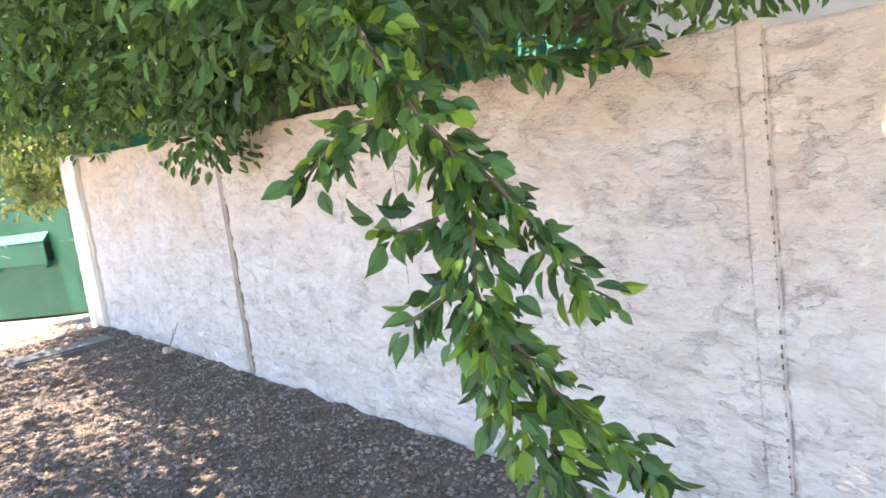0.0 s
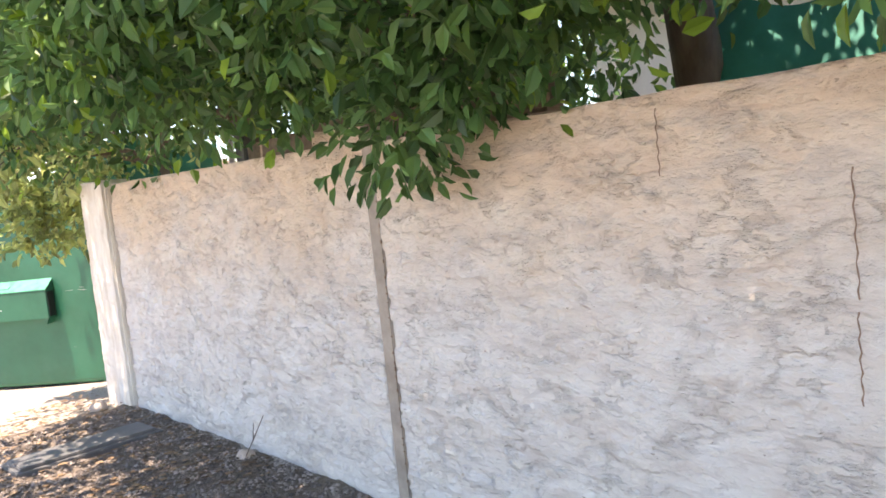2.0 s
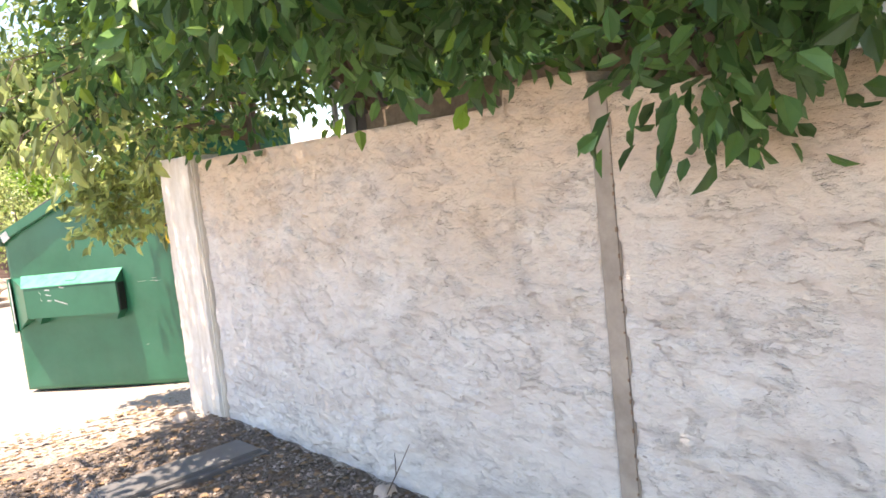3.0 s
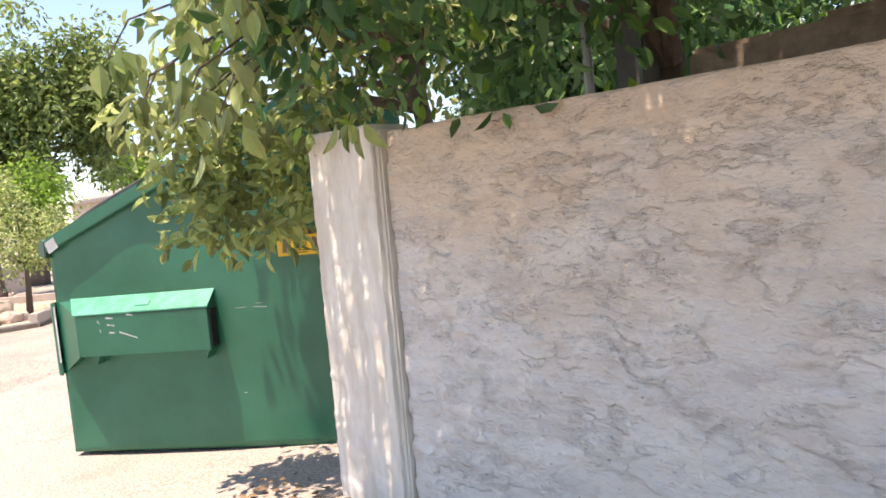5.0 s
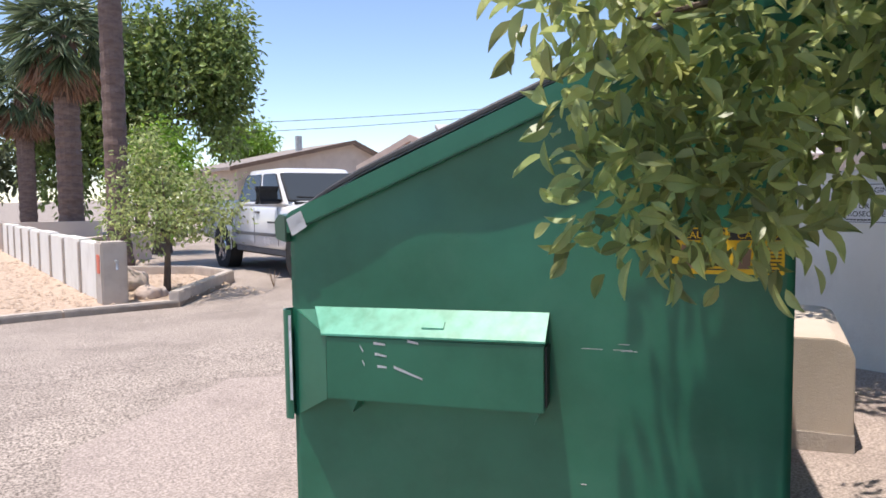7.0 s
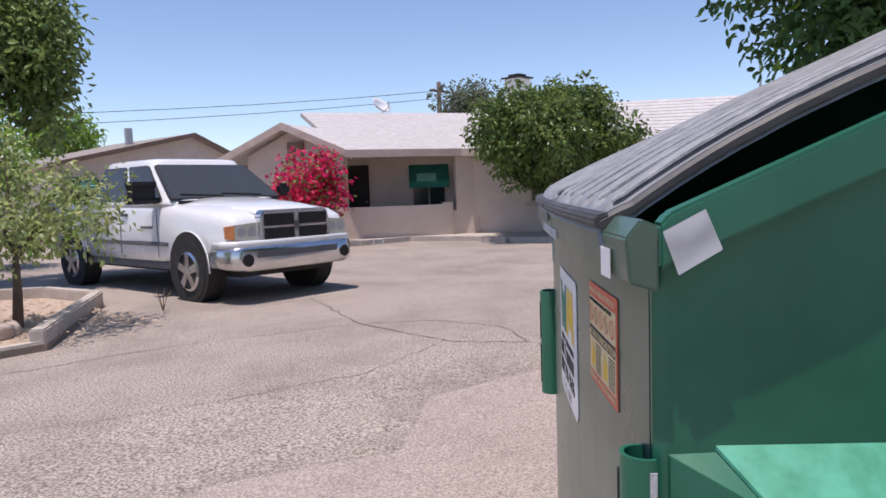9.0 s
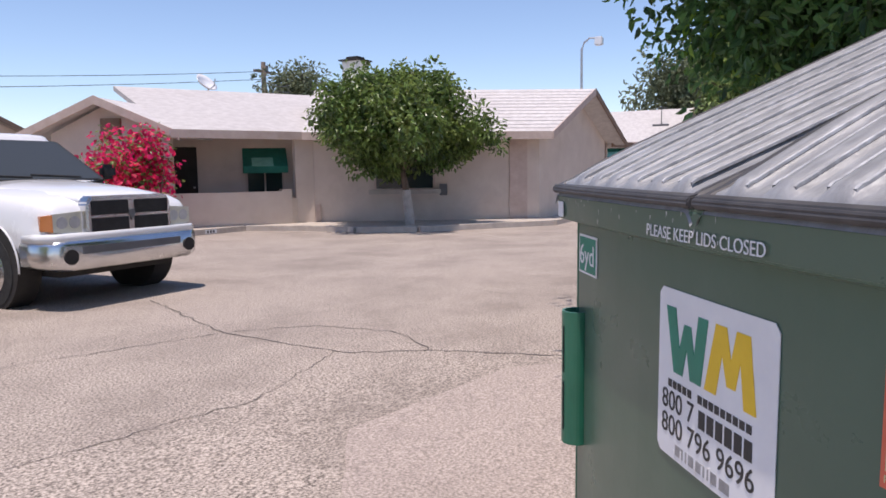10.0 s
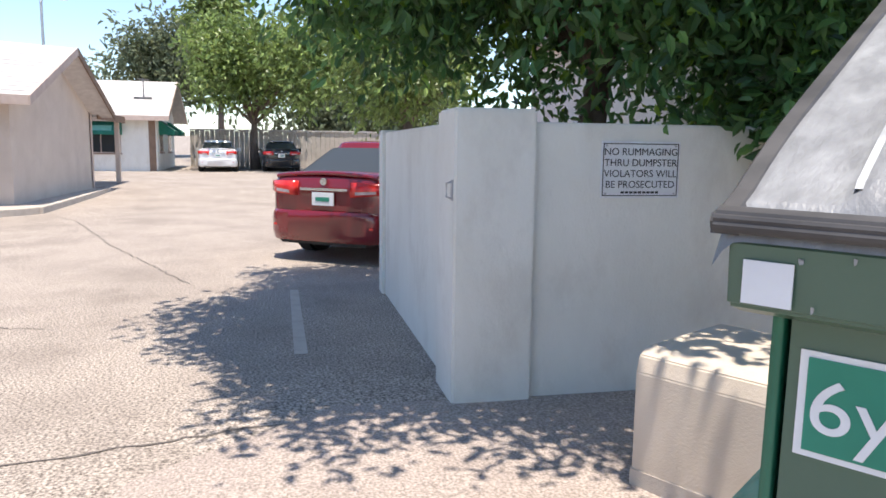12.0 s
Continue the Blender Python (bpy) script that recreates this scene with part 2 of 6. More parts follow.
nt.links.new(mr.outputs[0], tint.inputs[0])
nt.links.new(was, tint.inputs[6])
# trowelled ledges: flat plates of plaster; broken brown edges paint in their relief shading
led = nt.nodes.new("ShaderNodeTexNoise")
led.inputs["Scale"].default_value, led.inputs["Detail"].default_value, led.inputs["Roughness"].default_value = 6.5, 7, 0.6
led.inputs["Distortion"].default_value = 0.0
lmap = nt.nodes.new("ShaderNodeMapping")
lmap.inputs["Scale"].default_value = (1, 1, 2.3)
lmap.inputs["Rotation"].default_value = (0.2, 0, 0)
nt.links.new(tcn.outputs["Object"], lmap.inputs[0])
nt.links.new(lmap.outputs[0], led.inputs["Vector"])
plate = nt.nodes.new("ShaderNodeMapRange")
plate.inputs[1].default_value, plate.inputs[2].default_value = 0.445, 0.525
nt.links.new(led.outputs[0], plate.inputs[0])
rim_band = nt.nodes.new("ShaderNodeMath")
rim_band.operation = "COMPARE"
rim_band.inputs[1].default_value, rim_band.inputs[2].default_value = 0.466, 0.018
nt.links.new(led.outputs[0], rim_band.inputs[0])
fade = nt.nodes.new("ShaderNodeMath")
fade.operation = "MULTIPLY"
broken = nt.nodes.new("ShaderNodeTexNoise")
broken.inputs["Scale"].default_value, broken.inputs["Detail"].default_value = 7.0, 3
nt.links.new(tcn.outputs["Object"], broken.inputs["Vector"])
some = nt.nodes.new("ShaderNodeMapRange")
some.inputs[1].default_value, some.inputs[2].default_value, some.inputs[4].default_value = 0.50, 0.64, 0.11
nt.links.new(broken.outputs[0], some.inputs[0])
nt.links.new(some.outputs[0], fade.inputs[1])
nt.links.new(rim_band.outputs[0], fade.inputs[0])
edge = nt.nodes.new("ShaderNodeMix")
edge.data_type = "RGBA"
edge.inputs[7].default_value = (0.42, 0.35, 0.30, 1)
nt.links.new(fade.outputs[0], edge.inputs[0])
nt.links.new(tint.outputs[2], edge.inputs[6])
# small dark pits, and long soft grey smears
pit = nt.nodes.new("ShaderNodeTexNoise")
pit.inputs["Scale"].default_value, pit.inputs["Detail"].default_value = 26.0, 2
nt.links.new(lmap.outputs[0], pit.inputs["Vector"])
pitr = nt.nodes.new("ShaderNodeMapRange")
pitr.inputs[1].default_value, pitr.inputs[2].default_value, pitr.inputs[4].default_value = 0.72, 0.76, 0.6
nt.links.new(pit.outputs[0], pitr.inputs[0])
pits = nt.nodes.new("ShaderNodeMix")
pits.data_type = "RGBA"
pits.inputs[7].default_value = (0.24, 0.17, 0.13, 1)
nt.links.new(pitr.outputs[0], pits.inputs[0])
nt.links.new(edge.outputs[2], pits.inputs[6])
smap = nt.nodes.new("ShaderNodeMapping")
smap.inputs["Scale"].default_value = (1, 1, 3.4)
smap.inputs["Rotation"].default_value = (0.28, 0, 0)
nt.links.new(tcn.outputs["Object"], smap.inputs[0])
sme = nt.nodes.new("ShaderNodeTexNoise")
sme.inputs["Scale"].default_value, sme.inputs["Detail"].default_value, sme.inputs["Roughness"].default_value = 3.6, 6, 0.68
nt.links.new(smap.outputs[0], sme.inputs["Vector"])
smr = nt.nodes.new("ShaderNodeMapRange")
smr.inputs[1].default_value, smr.inputs[2].default_value, smr.inputs[4].default_value = 0.50, 0.63, 0.40
nt.links.new(sme.outputs[0], smr.inputs[0])
smear = nt.nodes.new("ShaderNodeMix")
smear.data_type = "RGBA"
smear.inputs[7].default_value = (0.47, 0.41, 0.375, 1)
nt.links.new(smr.outputs[0], smear.inputs[0])
nt.links.new(pits.outputs[2], smear.inputs[6])
nt.links.new(smear.outputs[2], pb.inputs["Base Color"])
ledge = nt.nodes.new("ShaderNodeBump")
ledge.inputs["Strength"].default_value, ledge.inputs["Distance"].default_value = 1.0, 0.007
here = nt.nodes.new("ShaderNodeMapRange")
here.inputs[1].default_value, here.inputs[2].default_value = 0.38, 0.56
nt.links.new(broken.outputs[0], here.inputs[0])
only = nt.nodes.new("ShaderNodeMath")
only.operation = "MULTIPLY"
nt.links.new(plate.outputs[0], only.inputs[0])
nt.links.new(here.outputs[0], only.inputs[1])
nt.links.new(only.outputs[0], ledge.inputs["Height"])
nt.links.new(pb.inputs["Normal"].links[0].from_socket, ledge.inputs["Normal"])
nt.links.new(ledge.outputs[0], pb.inputs["Normal"])


# ---- builders ----
def ob_from(name, bm, mat, smooth=False):
    me = bpy.data.meshes.new(name)
    bm.to_mesh(me)
    bm.free()
    me.materials.append(mat)
    if smooth:
        for p in me.polygons:
            p.use_smooth = True
    return new(name, me)


def part(name, bm, mat, parent, label="", smooth=False):
    ob = ob_from(name, bm, mat, smooth)
    ob.parent = parent
    if label:
        ob["label"] = label
    return ob


def thing(name, label, category, at=(0, 0, 0), rz=0, group="", kind=""):
    e = new(name)
    e.empty_display_size = 0.2
    e.matrix_basis = pose(*at, 0, 0, rz)
    return tagged(e, label, category, group, kind)


def B(*boxes, bevel=0.0):
    """A bmesh of boxes (x0, y0, z0, x1, y1, z1), bevelled."""
    bm = bmesh.new()
    for x0, y0, z0, x1, y1, z1 in boxes:
        r = bmesh.ops.create_cube(bm, size=1.0)
        for v in r["verts"]:
            v.co = Vector(((x0 + x1) / 2 + v.co.x * (x1 - x0), (y0 + y1) / 2 + v.co.y * (y1 - y0), (z0 + z1) / 2 + v.co.z * (z1 - z0)))
    if bevel:
        bmesh.ops.bevel(bm, geom=bm.edges[:], offset=bevel, segments=2, affect="EDGES")
    return bm


def prism(pts, a, z, axis="x", bevel=0.0, bm=None):
    """A polygon of (p, q) drawn out along axis from a to z: x -> (a, p, q), y -> (p, a, q), z -> (p, q, a)."""
    own = bmesh.new()
    put = {"x": lambda p, q, s: (s, p, q), "y": lambda p, q, s: (p, s, q), "z": lambda p, q, s: (p, q, s)}[axis]
    lo = [own.verts.new(put(p, q, a)) for p, q in pts]
    hi = [own.verts.new(put(p, q, z)) for p, q in pts]
    own.faces.new(lo)
    own.faces.new(hi)
    for i in range(len(pts)):
        j = (i + 1) % len(pts)
        own.faces.new((lo[i], lo[j], hi[j], hi[i]))
    bmesh.ops.recalc_face_normals(own, faces=own.faces[:])
    if bevel:
        bmesh.ops.bevel(own, geom=own.edges[:], offset=bevel, segments=2, affect="EDGES")
    return own


def slab(corners, thick):
    """A sheet through the corners, drawn down by thick."""
    bm = bmesh.new()
    up = [bm.verts.new(c) for c in corners]
    dn = [bm.verts.new((c[0], c[1], c[2] - thick)) for c in corners]
    bm.faces.new(up)
    bm.faces.new(dn[::-1])
    n = len(corners)
    for i in range(n):
        bm.faces.new((up[i], dn[i], dn[(i + 1) % n], up[(i + 1) % n]))
    bmesh.ops.recalc_face_normals(bm, faces=bm.faces[:])
    return bm


def tube(pts, radii, sides=10, bm=None):
    bm = bm or bmesh.new()
    pts = [Vector(p) for p in pts]
    if not hasattr(radii, "__len__"):
        radii = [radii] * len(pts)
    rings = []
    for i, p in enumerate(pts):
        d = (pts[min(i + 1, len(pts) - 1)] - pts[max(i - 1, 0)]).normalized()
        s = d.cross(Vector((0, 0, 1)) if abs(d.z) < 0.95 else Vector((1, 0, 0))).normalized()
        u = s.cross(d)
        rings.append([bm.verts.new(p + (s * math.cos(2 * math.pi * k / sides) + u * math.sin(2 * math.pi * k / sides)) * radii[i]) for k in range(sides)])
    for a, b in zip(rings, rings[1:]):
        for k in range(sides):
            bm.faces.new((a[k], a[(k + 1) % sides], b[(k + 1) % sides], b[k]))
    bm.faces.new(rings[0][::-1])
    bm.faces.new(rings[-1])
    return bm


def loft(rings, caps=True):
    bm = bmesh.new()
    rs = [[bm.verts.new(p) for p in r] for r in rings]
    for a, b in zip(rs, rs[1:]):
        for k in range(len(a)):
            bm.faces.new((a[k], a[(k + 1) % len(a)], b[(k + 1) % len(a)], b[k]))
    if caps:
        bm.faces.new(rs[0][::-1])
        bm.faces.new(rs[-1])
    bmesh.ops.recalc_face_normals(bm, faces=bm.faces[:])
    return bm


def cyl(c, axis, r, h, sides=24, r2=None):
    a = Vector(c)
    d = Vector({"x": (1, 0, 0), "y": (0, 1, 0), "z": (0, 0, 1)}[axis]) * h / 2
    return tube([a - d, a + d], [r, r if r2 is None else r2], sides)


def leaves(name, pos, dirs, size, mat, parent, width=0.45, seed=1, curl=0.12, label="", fine=False):
    """Folded pointed leaves in one mesh: at pos, along dirs."""
    rng = np.random.default_rng(seed)
    n = len(pos)
    d = dirs / np.linalg.norm(dirs, axis=1, keepdims=True)
    r = rng.normal(size=(n, 3))
    s = np.cross(d, r)
    s /= np.linalg.norm(s, axis=1, keepdims=True) + 1e-9
    u = np.cross(s, d)
    L = (size * rng.uniform(0.65, 1.25, n))[:, None]
    w = width * rng.uniform(0.8, 1.2, n)[:, None]
    shape = ((0, 0, 0), (0.3, 0.5, curl), (0.68, 0.42, curl * 0.7), (1, 0, -curl), (0.68, -0.42, curl * 0.7), (0.3, -0.5, curl))
    if fine:
        half = ((0.1, 0.2, 0.4), (0.26, 0.44, 0.9), (0.44, 0.5, 1.0), (0.62, 0.42, 0.8), (0.8, 0.22, 0.3), (0.92, 0.07, -0.3))
        shape = ((0, 0, 0), *((a, b, curl * c) for a, b, c in half), (1, 0, -curl), *((a, -b, curl * c) for a, b, c in half[::-1]), (0.45, 0, -0.02))
    v = np.stack([pos + L * (a * d + b * w * s + c * u) for a, b, c in shape], 1).reshape(-1, 3)
    f = []
    for i in range(n):
        k = len(shape) * i
        if fine:
            f += [(k + 14, k + j, k + (j + 1) % 14) for j in range(14)]
        else:
            f += [(k, k + 1, k + 2, k + 3), (k, k + 3, k + 4, k + 5)]
    me = bpy.data.meshes.new(name)
    me.from_pydata(v.tolist(), [], f)
    me.materials.append(mat)
    ob = new(name, me)
    ob.parent = parent
    if label:
        ob["label"] = label
    return ob


def clump_points(clusters, per, sigma, seed):
    """Leaf places and drooping outward ways round cluster centres."""
    rng = np.random.default_rng(seed)
    c = np.repeat(np.asarray(clusters, float), per, 0)
    o = np.clip(rng.normal(size=c.shape), -1.5, 1.5) * sigma
    d = o / (np.linalg.norm(o, axis=1, keepdims=True) + 1e-6) + rng.normal(size=c.shape) * 0.5 + np.array((0, 0, -0.45))
    return c + o, d


def blob(centre, radii, n, seed, hollow=0.55):
    """Cluster centres in an uneven shell of an ellipsoid."""
    rng = np.random.default_rng(seed)
    v = rng.normal(size=(n, 3))
    v /= np.linalg.norm(v, axis=1, keepdims=True)
    r = rng.uniform(hollow, 1.0, (n, 1)) * (1 + 0.16 * np.sin(v[:, :1] * 5 + seed) + 0.12 * np.cos(v[:, 1:2] * 7 + 2 * seed))
    return np.asarray(centre) + v * r * np.asarray(radii)


def letters(text, size, mat, parent, m, name="lettering", depth=0.0006, align="LEFT"):
    cu = bpy.data.curves.new(name, "FONT")
    cu.body, cu.size, cu.extrude, cu.align_x = text, size, depth, align
    tmp = new(name + "_tmp", cu)
    me = bpy.data.meshes.new_from_object(tmp.evaluated_get(bpy.context.evaluated_depsgraph_get()))
    bpy.data.objects.remove(tmp)
    bpy.data.curves.remove(cu)
    me.materials.clear()
    me.materials.append(mat)
    ob = new(name, me)
    ob.parent = parent
    ob.matrix_basis = m
    return ob


# ---- ground ----
def height(x, y):
    """The lie of the land: a low strip before the wall, lowest by the container, and a slow rise far down the drive."""
    k = min(1.0, max(0.0, (y - 7.5) / 2.5))
    low = 0.10 + 0.065 * k * k * (3 - 2 * k)
    fall = math.exp(-max(0.0, x - 1.8) ** 2 / 6) * math.exp(-max(0.0, y - 10.8) ** 2 / 3)
    if y < 8.0 and x > 2.1:
        fall *= 1 - min(1.0, (x - 2.1) / 0.15) * min(1.0, (8.0 - y) / 0.4)
    return 0.016 * max(0.0, x - 24) - low * fall


def sheet(name, xs, ys, z, mat, rough=0.0, freq=3.0):
    bm = bmesh.new()
    g = [[bm.verts.new((x, y, height(x, y) + z + (rough * noise.noise((x * freq, y * freq, 3.1)) if rough else 0))) for x in xs] for y in ys]
    for a, b in zip(g, g[1:]):
        for i in range(len(xs) - 1):
            bm.faces.new((a[i], a[i + 1], b[i + 1], b[i]))
    return ob_from(name, bm, mat, True)


def steps(a, b, n):
    return [a + (b - a) * i / n for i in range(n + 1)]


ground = sheet("ground", [-900, -200, -60, -20] + steps(-8, 24, 80) + [40, 60, 120, 300, 900], [-900, -200, -60, -20] + steps(-8, 30, 90) + [45, 80, 200, 900], 0, ASPHALT)
tagged(ground, "sun-bleached cracked asphalt drive reaching to the horizon", "ground", kind="structure")
bed = sheet("gravel_bed", steps(-0.9, 2.07, 40), steps(-6, 8.05, 150), 0.02, GRAVEL, 0.035, 5.0)
tagged(bed, "dark gravel bed strewn with dry leaves along the wall", "ground", kind="structure")

# ---- boundary wall ----
WX = 2.07
wall = thing("wall_boundary", "rough white stucco block wall with slim posts", "wall", kind="structure")


def rough_wall(y0, y1, tops, seed, mat=STUCCO, amp=0.015, proud=0.0):
    """A run of wall along y whose street face is trowelled in ragged flat patches; tops: (y, height) knots."""
    bm = bmesh.new()
    ny, nz = max(2, int((y1 - y0) / 0.0125)), 124
    g = []
    for i in range(ny + 1):
        y = y0 + (y1 - y0) * i / ny
        top = float(np.interp(y, [k[0] for k in tops], [k[1] for k in tops])) + 0.008 * noise.noise((y * 4, seed, 2))
        row = []
        for k in range(nz + 1):
            z = -0.2 + (top + 0.2) * k / nz
            p = Vector((y * 6.0 + z * 0.8, z * 13.0 - y * 1.2, seed))
            h = noise.noise(p) + 0.55 * noise.noise(p * 2.3) + 0.3 * noise.noise(p * 5.1)
            h = max(-0.45, min(0.3, 4.0 * (h - 0.05))) + 0.2 * noise.noise(p * 3.7) + 0.8 * noise.noise(Vector((y, z, seed)) * 1.1)
            row.append(bm.verts.new((WX - proud - amp * h, y, z)))
        g.append(row)
    for a, b in zip(g, g[1:]):
        for k in range(nz):
            bm.faces.new((a[k], a[k + 1], b[k + 1], b[k]))
    back = [[bm.verts.new((WX + 0.17, r[0].co.y, v.co.z)) for v in (r[0], r[-1])] for r in g]
    for i in range(ny):
        bm.faces.new((g[i][-1], back[i][1], back[i + 1][1], g[i + 1][-1]))
        bm.faces.new((back[i][0], back[i + 1][0], back[i + 1][1], back[i][1]))
    for r, bk in ((g[0], back[0]), (g[-1], back[-1])):
        bm.faces.new(r + [bk[1], bk[0]])
    bmesh.ops.recalc_face_normals(bm, faces=bm.faces[:])
    return part("panel", bm, mat, wall, smooth=True)


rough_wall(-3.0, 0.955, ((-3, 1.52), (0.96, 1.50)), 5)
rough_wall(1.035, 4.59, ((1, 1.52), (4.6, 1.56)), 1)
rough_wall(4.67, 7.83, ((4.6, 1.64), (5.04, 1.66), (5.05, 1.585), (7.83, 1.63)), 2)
for y0, y1, top in ((0.955, 1.035, 1.53), (4.59, 4.67, 1.6)):
    part("post", B((WX - 0.004, y0, -0.2, WX + 0.2, y1, top), bevel=0.006), POSTC if y0 > 2 else STUCCO, wall, "slim concrete post with rust spots")
    for k in range(26):
        z = 0.05 + 1.45 * k / 26 + 0.03 * math.sin(k * 7.3)
        part("rust_spot", B((WX - 0.0065, y0 + 0.004, z, WX - 0.002, y0 + 0.009 + 0.002 * math.sin(k * 3.1), z + 0.011 + 0.005 * math.sin(k * 5.7)), bevel=0.0), BROWN, wall)
rough_wall(7.87, 8.37, ((7.8, 1.66), (8.4, 1.68)), 9, SUNSTREAKS, 0.006, 0.05)
part("pier_core", B((WX - 0.03, 7.84, -0.2, WX + 0.36, 8.36, 1.64), bevel=0.01), SUNSTREAKS, wall)

# ---- enclosure round the container ----
side = thing("wall_enclosure", "white painted stucco enclosure wall with a square pier", "wall", kind="structure")
part("pier", B((5.89, 10.92, -0.2, 6.32, 11.37, 1.585), bevel=0.012), PAINTWALL, side)
part("panel", B((5.95, 7.9, -0.2, 6.15, 10.92, 1.52), bevel=0.01), PAINTWALL, side)
part("panel", B((6.32, 11.13, -0.2, 9.0, 11.31, 1.52), bevel=0.01), PAINTWALL, side)
part("pier", B((9.0, 11.08, -0.2, 9.22, 11.34, 1.54), bevel=0.01), PAINTWALL, side)
part("panel", B((WX + 0.36, 7.72, -0.2, 6.15, 7.9, 1.52), bevel=0.01), PAINTWALL, side)
for y, za, zb in ((2.70, 0.95, 1.28), (2.705, 0.68, 0.92), (3.22, 1.3, 1.5)):
    m = 14
    bm = bmesh.new()
    row = [(y + 0.003 * math.sin(k * 2.1), za + (zb - za) * k / m, 0.0012 + 0.0016 * abs(math.sin(k * 1.7 + y))) for k in range(m + 1)]
    vs = [(bm.verts.new((WX - 0.014, a - w, z)), bm.verts.new((WX - 0.014, a + w, z))) for a, z, w in row]
    for p, q in zip(vs, vs[1:]):
        bm.faces.new((p[0], p[1], q[1], q[0]))
    part("crack", bm, BROWN, wall)

# ---- waste container ----
FRONT = Matrix(((-1, 0, 0, 0), (0, 0, 1, 0), (0, 1, 0, 0), (0, 0, 0, 1)))
NEAR = Matrix(((0, 0, -1, 0), (-1, 0, 0, 0), (0, 1, 0, 0), (0, 0, 0, 1)))


def on_front(x, z, y=0.0):
    return Matrix.Translation((x, y, z)) @ FRONT


def on_near(y, z, x=0.0):
    return Matrix.Translation((x, y, z)) @ NEAR


def lid_z(x, y, x0, x1):
    """The height of a lid: it swells up from its lip, then follows the slope; ribs run down it and stop short of the lip."""
    k = min(1.0, max(0.0, -y / 0.4))
    base = 1.388 - 0.42 * y + (0.045 if x0 < 0.5 else 0.008) * k * (2 - k)
    if y > 0.03:
        base -= 0.03 * (y - 0.03) / 0.03
    e = min(x - x0, x1 - x)
    base -= 0.03 * max(0, 1 - e / 0.03) ** 2
    q = (x - x0 - 0.1) / 0.135
    f = abs(q - round(q)) * 0.135
    end = min(1, max(0, (0.042 - y) / 0.03))
    inner = 1 if 0.07 < x - x0 < (x1 - x0) - 0.06 else 0
    rib = inner * end * max(0, 1 - (f / 0.038) ** 4)
    return base + 0.021 * rib + 0.003 * noise.noise((x * 3, y * 3, 1))


LID_STEPS = [0.06, 0.055, 0.045, 0.035, 0.03, 0.025, 0.02, 0.015, 0.01, 0.005, 0.0, -0.008, -0.015, -0.03, -0.05, -0.1, -0.15, -0.2] + steps(-0.3, -1.9, 16)


def lid_mesh(x0, x1):
    """A ribbed plastic lid on the sloping mouth."""
    nx = int((x1 - x0) / 0.0115)
    xs = [x0 + (x1 - x0) * i / nx for i in range(nx + 1)]
    bm = bmesh.new()
    g = [[bm.verts.new((x, y, lid_z(x, y, x0, x1))) for x in xs] for y in LID_STEPS]
    for a, b in zip(g, g[1:]):
        for i in range(nx):
            bm.faces.new((a[i], b[i], b[i + 1], a[i + 1]))
    bmesh.ops.recalc_face_normals(bm, faces=bm.faces[:])
    return bm


def lid_strip(xa, xb, x0, x1, y0=0.02):
    """A worn pale line along a rib's shoulder."""
    bm = bmesh.new()
    ys = [y for y in LID_STEPS if y <= y0]
    rows = [[bm.verts.new((x, y, lid_z((xa + xb) / 2, y, x0, x1) + dz)) for x, dz in ((xa, -0.004), (xa, 0.0025), (xb, 0.0025), (xb, -0.004))] for y in ys]
    for p, q in zip(rows, rows[1:]):
        for i in range(3):
            bm.faces.new((p[i], q[i], q[i + 1], p[i + 1]))
    bmesh.ops.recalc_face_normals(bm, faces=bm.faces[:])
    return bm


def lid_side(xa, xb, x0, x1):
    """The thick turned-down edge of a lid."""
    bm = bmesh.new()
    rows = []
    for y in LID_STEPS:
        k = min(1.0, max(0.0, -y / 0.4))
        z = 1.388 - 0.42 * min(y, 0.03) + (0.045 if x0 < 0.5 else 0.008) * k * (2 - k) - (0.5 * max(0.0, y - 0.03))
        rows.append([bm.verts.new(v) for v in ((xa, y, z - 0.02), (xa, y, z - 0.006), (xa * 0.8 + xb * 0.2, y, z + 0.002), (xa * 0.2 + xb * 0.8, y, z + 0.002), (xb, y, z - 0.006), (xb, y, z - 0.02))])
    for p, q in zip(rows, rows[1:]):
        for i in range(6):
            bm.faces.new((p[i], q[i], q[(i + 1) % 6], p[(i + 1) % 6]))
    bm.faces.new(rows[0])
    bm.faces.new(rows[-1])
    bmesh.ops.recalc_face_normals(bm, faces=bm.faces[:])
    return bm


def bow_front(d):
    """Bend all that sits on the front of the container: it bulges by 3.5 cm between its corners."""
    for ob in d.children_recursive:
        m, o = ob.matrix_basis.copy(), ob.parent
        while o is not d:
            m, o = o.matrix_basis @ m, o.parent
        inv = m.inverted()
        bm = bmesh.new()
        bm.from_mesh(ob.data)
        pts = [m @ v.co for v in bm.verts]
        if max(p.y for p in pts) < -0.25:
            bm.free()
            continue
        if len(pts) < 80:
            long = [e for e in bm.edges if abs((m @ e.verts[0].co - m @ e.verts[1].co).x) > 0.12]
            if long:
                bmesh.ops.subdivide_edges(bm, edges=long, cuts=10, use_grid_fill=True)
        for v in bm.verts:
            p = m @ v.co
            k = min(1.0, max(0.0, (p.y + 0.25) / 0.25))
            p.y += k * k * (0.035 * (1 - ((p.x - 0.93) / 0.93) ** 2) - 0.02)
            v.co = inv @ p
        bm.to_mesh(ob.data)
        bm.free()


